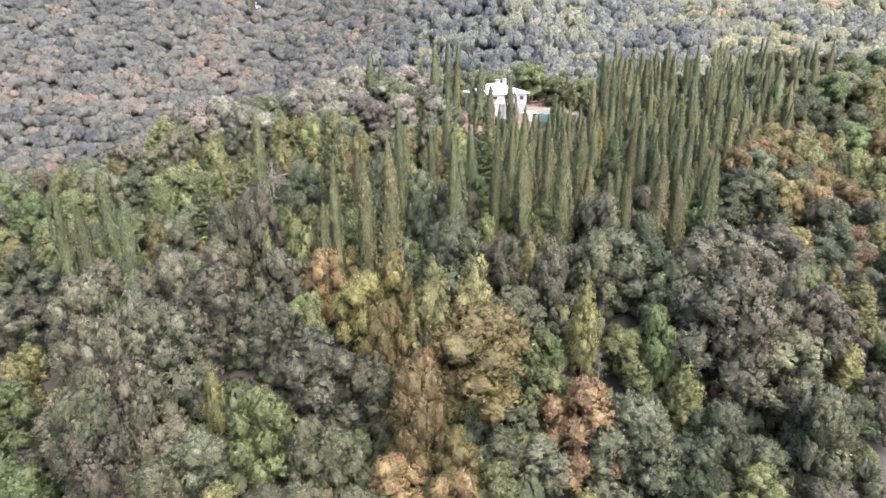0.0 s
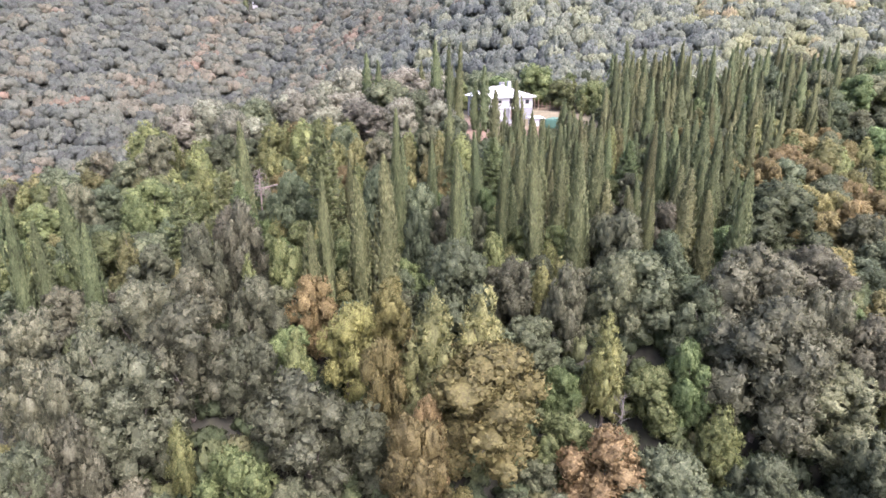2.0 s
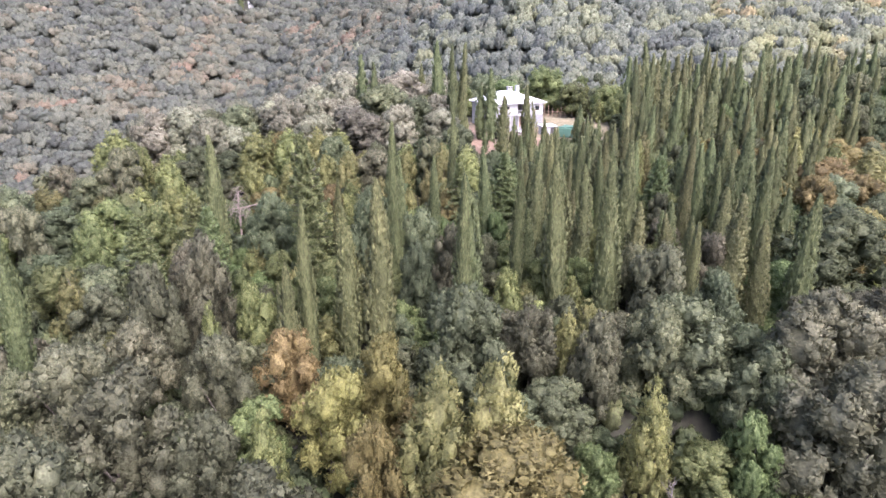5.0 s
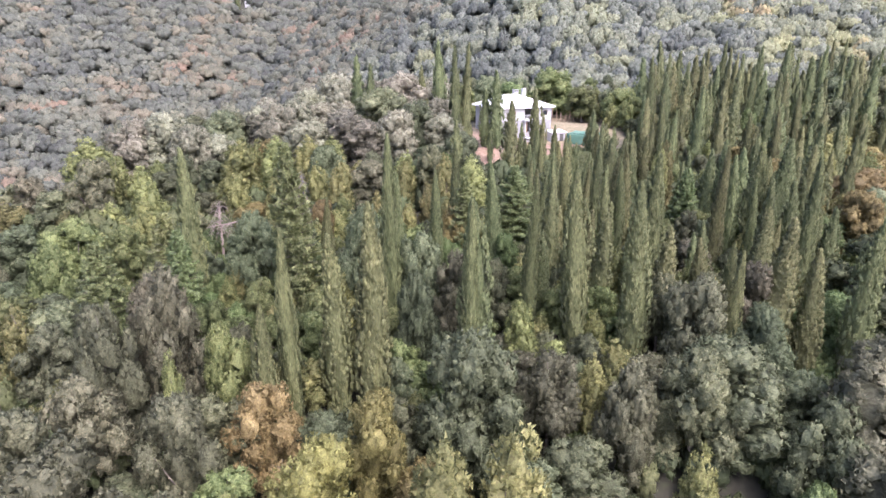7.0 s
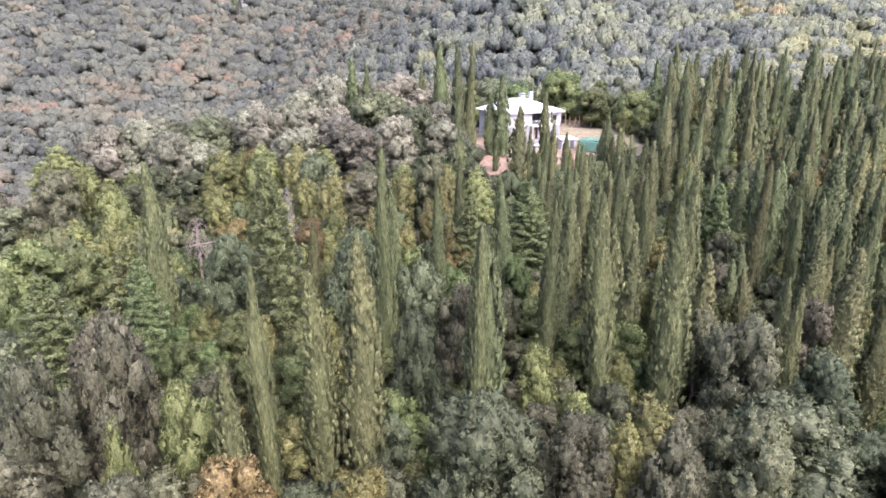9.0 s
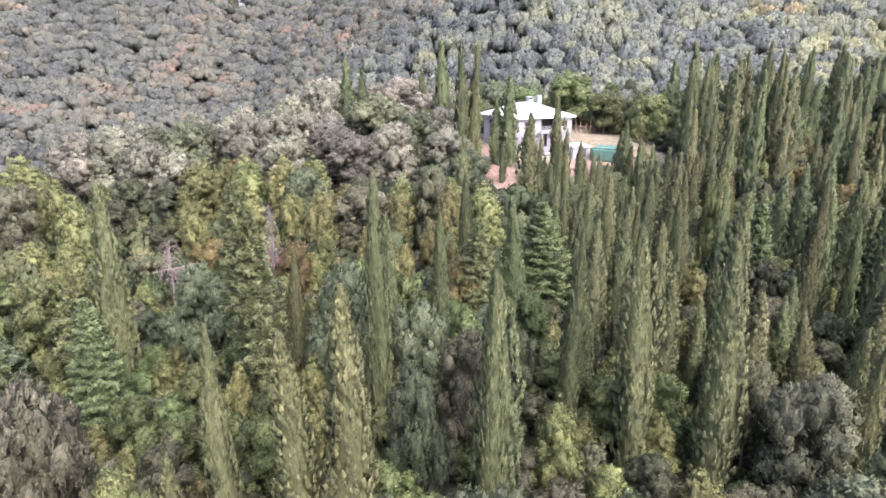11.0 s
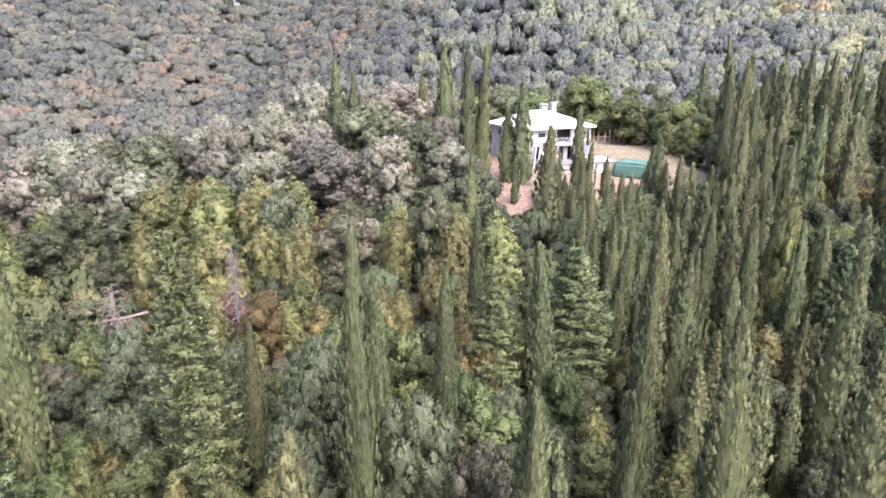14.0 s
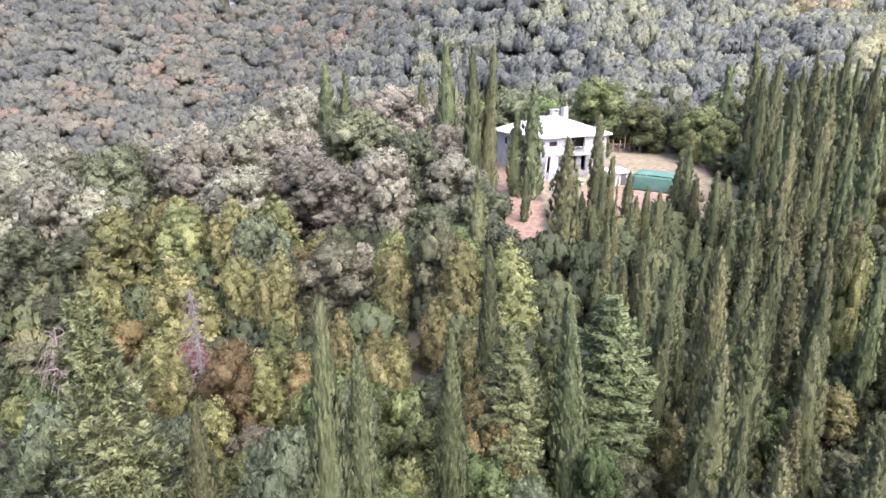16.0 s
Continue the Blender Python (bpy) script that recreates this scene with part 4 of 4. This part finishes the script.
# ---- the house ----
def box(bm, x0, x1, y0, y1, z0, z1):
    v = [bm.verts.new((x, y, z)) for z in (z0, z1) for x, y in ((x0, y0), (x1, y0), (x1, y1), (x0, y1))]
    for f in ((3, 2, 1, 0), (4, 5, 6, 7), (0, 1, 5, 4), (1, 2, 6, 5), (2, 3, 7, 6), (3, 0, 4, 7)):
        bm.faces.new([v[i] for i in f])
    return v


def boxes(*rows):
    bm = bmesh.new()
    for r in rows:
        box(bm, *r)
    return bm


def wall_with(length, height, y0, y1, openings, z0=0.0):
    """A wall along x with rectangular openings (x0, x1, z0, z1)."""
    bm = bmesh.new()
    xs = sorted({0.0, length, *[o[0] for o in openings], *[o[1] for o in openings]})
    for a, b in zip(xs, xs[1:]):
        cuts = sorted((o[2], o[3]) for o in openings if o[0] <= a and o[1] >= b)
        z = z0
        for c, d in cuts:
            if c > z + 1e-4:
                box(bm, a, b, y0, y1, z, c)
            z = max(z, d)
        if height > z + 1e-4:
            box(bm, a, b, y0, y1, z, height)
    bmesh.ops.remove_doubles(bm, verts=bm.verts, dist=0.001)
    return bm


def rod(bm, a, b, r, sides=6):
    v, f = tube([a, b], [r, r], sides)
    vs = [bm.verts.new(p) for p in v]
    for q in f:
        bm.faces.new([vs[i] for i in q])


def house():
    base = new("house")
    W, D, H = 11.0, 9.1, 4.45
    front = [(2.1, 3.9, 0.0, 2.05), (2.3, 3.5, 3.3, 3.95), (5.3, 7.6, 2.35, H - 0.12), (5.6, 6.5, 0.0, 2.0), (7.2, 7.9, 0.0, 1.9), (9.2, 10.2, 3.0, 3.9)]
    upper = [o for o in front if o[3] > 2.3]
    lower = [o for o in front if o[3] <= 2.3]
    part("wall", wall_with(W, 2.22, 0, 0.25, lower, -1.2), RENDER_DIM, base, "unpainted grey lower wall")
    part("wall", wall_with(W, H, 0, 0.25, upper, 2.22), WHITE, base, "white painted upper wall")
    bm = wall_with(D - 0.25, H, 0, 0.25, [(1.8, 2.6, 2.9, 3.8), (6.2, 7.0, 2.9, 3.8)], -1.2)
    bmesh.ops.rotate(bm, verts=bm.verts, cent=(0, 0, 0), matrix=Matrix.Rotation(radians(90), 3, "Z"))
    bmesh.ops.translate(bm, verts=bm.verts, vec=(0.25, 0.25, 0))
    part("wall", bm, RENDER_GREY, base, "bare grey rendered side wall")
    part("wall", boxes((W - 0.25, W, 0.25, D, -1.2, H)), WHITE, base)
    part("wall", boxes((0.25, W - 0.25, D - 0.25, D, -1.2, H)), RENDER_GREY, base)
    part("upper_floor", boxes((0.25, W - 0.25, 0.25, D - 0.25, 2.1, 2.3)), CONCRETE, base)
    part("ground_floor", boxes((0.25, W - 0.25, 0.25, D - 0.25, -0.2, 0.0)), CONCRETE, base)
    part("partition", boxes((0.3, W - 0.3, 2.1, 2.25, 0.0, 2.1), (0.3, W - 0.3, 2.1, 2.25, 2.3, H - 0.05)), DARKROOM, base, "inner wall behind the balcony, coloured dark for its shade")
    part("balcony_slab", boxes((4.9, 8.1, -0.75, -0.005, 2.12, 2.3)), WHITE, base)
    rail = bmesh.new()
    for z in (2.55, 3.2):
        rod(rail, (4.95, -0.7, z), (8.05, -0.7, z), 0.035)
    for i in range(5):
        x = 4.95 + i * 0.775
        rod(rail, (x, -0.7, 2.28), (x, -0.7, 3.22), 0.04)
        if i < 4:
            rod(rail, (x, -0.7, 2.55), (x + 0.775, -0.7, 3.2), 0.03)
            rod(rail, (x, -0.7, 3.2), (x + 0.775, -0.7, 2.55), 0.03)
    part("balcony_railing", rail, WHITE, base, "white crossed balcony railing")
    for x, foot in ((2.0, 1.2), (2.6, 1.9), (5.1, 5.1), (7.9, 7.9)):
        bm = bmesh.new()
        rod(bm, (foot, -0.9 if x < 3 else -0.66, -0.9), (x, -0.1 if x < 3 else -0.66, 2.12), 0.12)
        part("prop_post", bm, WHITE, base, "white painted prop")
    for x0, x1, z0, z1 in ((2.3, 3.5, 3.3, 3.95), (9.2, 10.2, 3.0, 3.9)):
        win = part("window", boxes((x0, x0 + 0.07, 0.08, 0.16, z0, z1), (x1 - 0.07, x1, 0.08, 0.16, z0, z1), (x0 + 0.07, x1 - 0.07, 0.08, 0.16, z0, z0 + 0.07),
                                   (x0 + 0.07, x1 - 0.07, 0.08, 0.16, z1 - 0.07, z1)), TIMBER, base)
        part("pane", boxes((x0 + 0.07, x1 - 0.07, 0.11, 0.125, z0 + 0.07, z1 - 0.07)), GLASS, win)
    for y0 in (2.05, 6.45):
        win = part("window", boxes((0.08, 0.16, y0, y0 + 0.07, 2.9, 3.8), (0.08, 0.16, y0 + 0.73, y0 + 0.8, 2.9, 3.8), (0.08, 0.16, y0 + 0.07, y0 + 0.73, 2.9, 2.97),
                                   (0.08, 0.16, y0 + 0.07, y0 + 0.73, 3.73, 3.8)), TIMBER, base)
        part("pane", boxes((0.11, 0.125, y0 + 0.07, y0 + 0.73, 2.97, 3.73)), GLASS, win)
    part("door", boxes((5.62, 6.05, 0.1, 0.15, 0.0, 1.98)), TIMBER, base, "brown timber door standing half open")
    part("garage_panel", boxes((2.7, 3.88, 0.1, 0.15, 0.0, 2.0)), CONCRETE, base, "grey panel closing the lower opening")
    # hipped roof with an overhang, a soffit and a ridge
    o, top = 0.5, 2.05
    bm = bmesh.new()
    e = [(-o, -o), (W + o, -o), (W + o, D + o), (-o, D + o)]
    lo = [bm.verts.new((x, y, H - 0.06)) for x, y in e]
    hi = [bm.verts.new((x, y, H + 0.1)) for x, y in e]
    r0, r1 = bm.verts.new((3.6, D / 2, H + top)), bm.verts.new((6.2, D / 2, H + top))
    bm.faces.new(lo[::-1])
    for i in range(4):
        bm.faces.new((lo[i], lo[(i + 1) % 4], hi[(i + 1) % 4], hi[i]))
    bm.faces.new((hi[0], hi[1], r1, r0))
    bm.faces.new((hi[1], hi[2], r1))
    bm.faces.new((hi[2], hi[3], r0, r1))
    bm.faces.new((hi[3], hi[0], r0))
    roof = part("roof", bm, ROOF, base, "bright whitewashed hipped roof")
    ridge = bmesh.new()
    for a, b in (((3.6, D / 2, H + top), (6.2, D / 2, H + top)), ((-o, -o, H + 0.1), (3.6, D / 2, H + top)), ((W + o, -o, H + 0.1), (6.2, D / 2, H + top)),
                 ((-o, D + o, H + 0.1), (3.6, D / 2, H + top)), ((W + o, D + o, H + 0.1), (6.2, D / 2, H + top))):
        rod(ridge, a, b, 0.09)
    part("ridge_cap", ridge, ROOF, roof)
    part("chimney", boxes((6.0, 6.9, 5.2, 5.9, H + 1.2, H + 2.5)), WHITE, roof)
    part("chimney_cap", boxes((5.9, 7.0, 5.1, 6.0, H + 2.75, H + 2.85), (5.98, 6.12, 5.2, 5.9, H + 2.5, H + 2.75), (6.78, 6.92, 5.2, 5.9, H + 2.5, H + 2.75)), CONCRETE, roof)
    part("chimney", boxes((8.3, 9.0, 6.0, 6.6, H + 0.5, H + 3.0)), WHITE, roof)
    return tagged(base, "two-storey white house with a whitewashed hipped roof, partly unpainted", "house")


home = house()
home.matrix_basis = pose(8.95, 142.9, 34.95, 0, 0, 24.0)


def shed():
    base = new("shed")
    part("wall", boxes((0, 2.6, 0, 0.12, -0.6, 1.55), (0, 2.6, 1.9, 2.02, -0.6, 1.75), (0, 0.12, 0.12, 1.9, -0.6, 1.6), (2.48, 2.6, 0.12, 1.9, -0.6, 1.6)), RENDER_GREY, base)
    bm = bmesh.new()
    v = box(bm, -0.25, 2.85, -0.3, 2.3, 1.6, 1.68)
    for q in v:
        q.co.z += 0.1 * (q.co.y + 0.3)
    part("roof", bm, ROOF, base, "white sheet roof")
    part("door", boxes((1.5, 2.2, -0.05, -0.005, -0.2, 1.4)), DARKROOM, base)
    return tagged(base, "small grey shed with a white sheet roof in the yard", "shed")


shed_ob = shed()
shed_ob.matrix_basis = pose(18.4, 141.8, floor_z(19.5, 143) - 0.1, 0, 0, 18)


def net_pen():
    """A pen of green shade net sagging over poles."""
    base = new("net_pen")
    r_ = random.Random(4)
    L, Wd, Hh = 4.9, 3.6, 1.9
    for i in range(4):
        for y in (0, Wd):
            bm = bmesh.new()
            rod(bm, (i * L / 3, y, -0.5), (i * L / 3, y, Hh + 0.05), 0.05)
            part("pole", bm, STEEL, base)
    for name, grid in (("net_roof", lambda u, v: (u * L, v * Wd, Hh - 0.3 * math.sin(v * math.pi) * (0.6 + 0.4 * abs(math.sin(u * 3 * math.pi))) + r_.uniform(-0.04, 0.04))),
                       ("net_side", lambda u, v: (u * L, -0.06 - 0.08 * math.sin(v * math.pi) + r_.uniform(-0.03, 0.03), v * Hh - 0.1)),
                       ("net_side", lambda u, v: (-0.06, u * Wd, v * Hh - 0.1 + r_.uniform(-0.03, 0.03))),
                       ("net_side", lambda u, v: (L + 0.06, u * Wd, v * Hh - 0.1 + r_.uniform(-0.03, 0.03))),
                       ("net_side", lambda u, v: (u * L, Wd + 0.06, v * Hh - 0.1))):
        nu, nv = 13, 7
        v = [grid(i / (nu - 1), j / (nv - 1)) for j in range(nv) for i in range(nu)]
        f = [(j * nu + i, j * nu + i + 1, (j + 1) * nu + i + 1, (j + 1) * nu + i) for j in range(nv - 1) for i in range(nu - 1)]
        ob = mesh_object(name, v, f, NET, base, True)
        s = ob.modifiers.new("cloth", "SOLIDIFY")
        s.thickness = 0.015
    return tagged(base, "pen of green shade net stretched over steel poles", "pen")


pen = net_pen()
pen.matrix_basis = pose(20.9, 141.0, floor_z(23, 140.5) - 0.05, 0, 0, -32)


def sheet_stack():
    """Pale boards and sheeting piled on the yard."""
    base = new("board_pile")
    for i, (a, b, z, t) in enumerate(((0, 0, 0.0, 4), (0.2, 0.3, 0.24, -9), (0.1, -0.1, 0.48, 12))):
        bm = boxes((a, a + 2.1, b, b + 1.2, z, z + 0.2))
        bmesh.ops.rotate(bm, verts=bm.verts, cent=(1, 0.6, 0), matrix=Matrix.Rotation(radians(t), 3, "Z"))
        bmesh.ops.bevel(bm, geom=bm.edges[:], offset=0.03, segments=1, affect="EDGES")
        part("board", bm, WHITE if i != 1 else TIMBER, base)
    return tagged(base, "pile of pale boards and sheeting on the bare earth", "board pile")


pile = sheet_stack()
pile.matrix_basis = pose(13.6, 144.0 - 2.2, floor_z(14.5, 142.5), 0, 0, 25)


def fence():
    base = new("fence")
    r_ = random.Random(8)
    for i in range(14):
        x, y = 20.8 + i * 0.95, 156.5 + i * 0.55
        z = floor_z(x, y)
        bm = bmesh.new()
        rod(bm, (x, y, z - 0.3), (x + r_.uniform(-0.15, 0.15), y, z + r_.uniform(1.7, 3.0)), 0.06)
        part("post", bm, TIMBER, base)
    for k in (0.6, 1.3):
        bm = bmesh.new()
        for i in range(13):
            x, y = 20.8 + i * 0.95, 156.5 + i * 0.55
            rod(bm, (x, y, floor_z(x, y) + k), (x + 0.95, y + 0.55, floor_z(x + 0.95, y + 0.55) + k), 0.03)
        part("rail", bm, TIMBER, base)
    return tagged(base, "rough fence of grey timber poles beside the house", "fence")


fence()


# ---- dead wood ----
def dead_tree():
    """A broken tree: a standing stump with arching bare branches, and its fallen top hung across."""
    r_ = np.random.default_rng(3)
    base = new("dead_tree")
    v, f = tube([(0, 0, -0.5), (0.1, 0, 3), (0.0, 0.1, 6.0), (0.2, 0, 8.8)], [0.2, 0.16, 0.12, 0.04], 8)
    mesh_object("trunk", v, f, DEADWOOD, base, True)
    v, f = tube([(-1.9, -0.3, 5.0), (-0.4, -0.35, 5.3), (1.3, -0.3, 5.5), (3.2, -0.2, 5.9)], [0.04, 0.09, 0.12, 0.15], 8)
    mesh_object("fallen_top", v, f, DEADWOOD, base, True, "pale fallen trunk caught across the tree")
    for i in range(44):
        a, z = r_.uniform(0, 6.28), r_.uniform(3.6, 8.6)
        reach = r_.uniform(0.8, 2.4)
        start = np.array([0, 0, z])
        p = [start + np.array([math.cos(a) * reach * u, math.sin(a) * reach * u, 0.6 * math.sin(u * 3.0) - 1.0 * u * u * r_.uniform(0.7, 1.2)]) for u in np.linspace(0, 1, 6)]
        v, f = tube(p, np.linspace(0.05, 0.012, 6), 4)
        mesh_object("branch", v, f, DEADWOOD, base, True)
    for i in range(16):
        x = r_.uniform(-1.6, 2.6)
        p = [np.array([x, -0.3, 5.4]) + np.array([r_.uniform(-0.3, 0.3) * u * 3, -0.6 * u, -1.6 * u * u - 0.2 * u]) for u in np.linspace(0, 1, 5)]
        v, f = tube(p, np.linspace(0.035, 0.01, 5), 4)
        mesh_object("branch", v, f, DEADWOOD, base, True)
    return tagged(base, "broken dead tree with bleached bare branches and a fallen top", "dead tree")


dead = dead_tree()
dead.matrix_basis = pose(-28.6, 104.5, 24.3, 0, 0, 8) @ Matrix.Scale(0.86, 4)


def dead_conifer(seed, tall):
    """A dead conifer: a grey stem with tiers of drooping bare boughs and their twigs."""
    r_ = np.random.default_rng(seed)
    base = new("dead_conifer")
    v, f = tube([(0, 0, -0.4), (0.1, 0.05, tall * 0.5), (0.05, 0, tall)], [0.14, 0.09, 0.015], 6)
    mesh_object("trunk", v, f, TWIG, base, True)
    for i in range(60):
        u = 0.15 + 0.83 * i / 60
        a, reach = i * 2.4, (0.25 + 1.5 * (1 - u)) * r_.uniform(0.6, 1.1)
        way = np.array([math.cos(a), math.sin(a), 0])
        pts = [np.array([0, 0, tall * u]) + way * reach * q - np.array([0, 0, 0.5 * reach * q * q]) for q in np.linspace(0, 1, 4)]
        pieces = [tube(pts, [0.035, 0.028, 0.018, 0.008], 4)]
        for _ in range(9):
            p = pts[int(r_.integers(1, 4))]
            pieces.append(tube([p, p + way * r_.uniform(-0.1, 0.3) + r_.normal(size=3) * 0.16 - (0, 0, 0.22)], [0.018, 0.006], 3))
        v, f = join(pieces)
        mesh_object("branch", v, f, TWIG, base, True)
    return tagged(base, "dead grey conifer with drooping bare boughs", "dead tree")


def bare_tree(seed, tall):
    r_ = np.random.default_rng(seed)
    base = new("bare_tree")
    v, f = tube([(0, 0, -0.4), (0.1, 0.1, tall * 0.4), (0.2, 0, tall)], [0.1, 0.07, 0.015], 6)
    mesh_object("trunk", v, f, TWIG, base, True)
    for i in range(26):
        z = tall * r_.uniform(0.3, 0.95)
        a = r_.uniform(0, 6.28)
        tip = (math.cos(a) * r_.uniform(0.5, 1.5), math.sin(a) * r_.uniform(0.5, 1.5), z + r_.uniform(0.3, 1.6))
        v, f = limb((0.1, 0, z), tip, 0.03, r_, 0, 5, 4)
        mesh_object("branch", v, f, TWIG, base, True)
    return tagged(base, "leafless grey sapling among green oaks", "bare tree", "bare saplings")


for s, x, y, tall in ((1, 16.6, 60.5, 7.0), (2, 14.0, 59.0, 5.5), (3, 20.5, 74.5, 6.0), (4, -3.2, 52.5, 6.5), (5, -12.0, 55.0, 6.0), (6, -11.5, 64.5, 5.0)):
    b = bare_tree(s, tall)
    b.matrix_basis = pose(x, y, floor_z(x, y) - 0.1)


grey_dead = dead_conifer(7, 8.5)
grey_dead.matrix_basis = pose(-17.2, 100.5, 36.5 - 8.5)


# ---- across the valley ----
def cottage():
    base = new("cottage")
    part("wall", boxes((0, 5.5, 0, 0.3, -3, 4), (0, 5.5, 5.7, 6, -3, 4), (0, 0.3, 0.3, 5.7, -3, 4), (5.2, 5.5, 0.3, 5.7, -3, 4)), WHITE, base)
    bm = bmesh.new()
    v = [bm.verts.new(p) for p in ((-0.4, -0.4, 4.0), (5.9, -0.4, 4.0), (5.9, 6.4, 4.0), (-0.4, 6.4, 4.0), (2.75, 1.5, 5.6), (2.75, 4.5, 5.6))]
    for q in ((3, 2, 1, 0), (0, 1, 4), (1, 2, 5, 4), (2, 3, 5), (3, 0, 4, 5)):
        bm.faces.new([v[i] for i in q])
    part("roof", bm, ROOF, base)
    for x in (0.9, 3.4):
        part("window", boxes((x, x + 1.1, -0.04, -0.005, 1.4, 2.8)), GLASS, base)
    return tagged(base, "small white cottage on the distant wooded hillside", "cottage")


hut = cottage()
hut.matrix_basis = pose(-133, 480, floor_z(-132, 481) + 0.6, 0, 0, 10) @ Matrix.Scale(0.6, 4)
plant("cypress", -135.5, 474, floor_z(-135.5, 474) + 14, 1.5)

# shapes of trees that found no place
for trees in KINDS.values():
    for shape, unused in zip(trees.shapes, trees.fresh):
        if unused:
            for ob in (*shape.children_recursive, shape):
                bpy.data.objects.remove(ob)
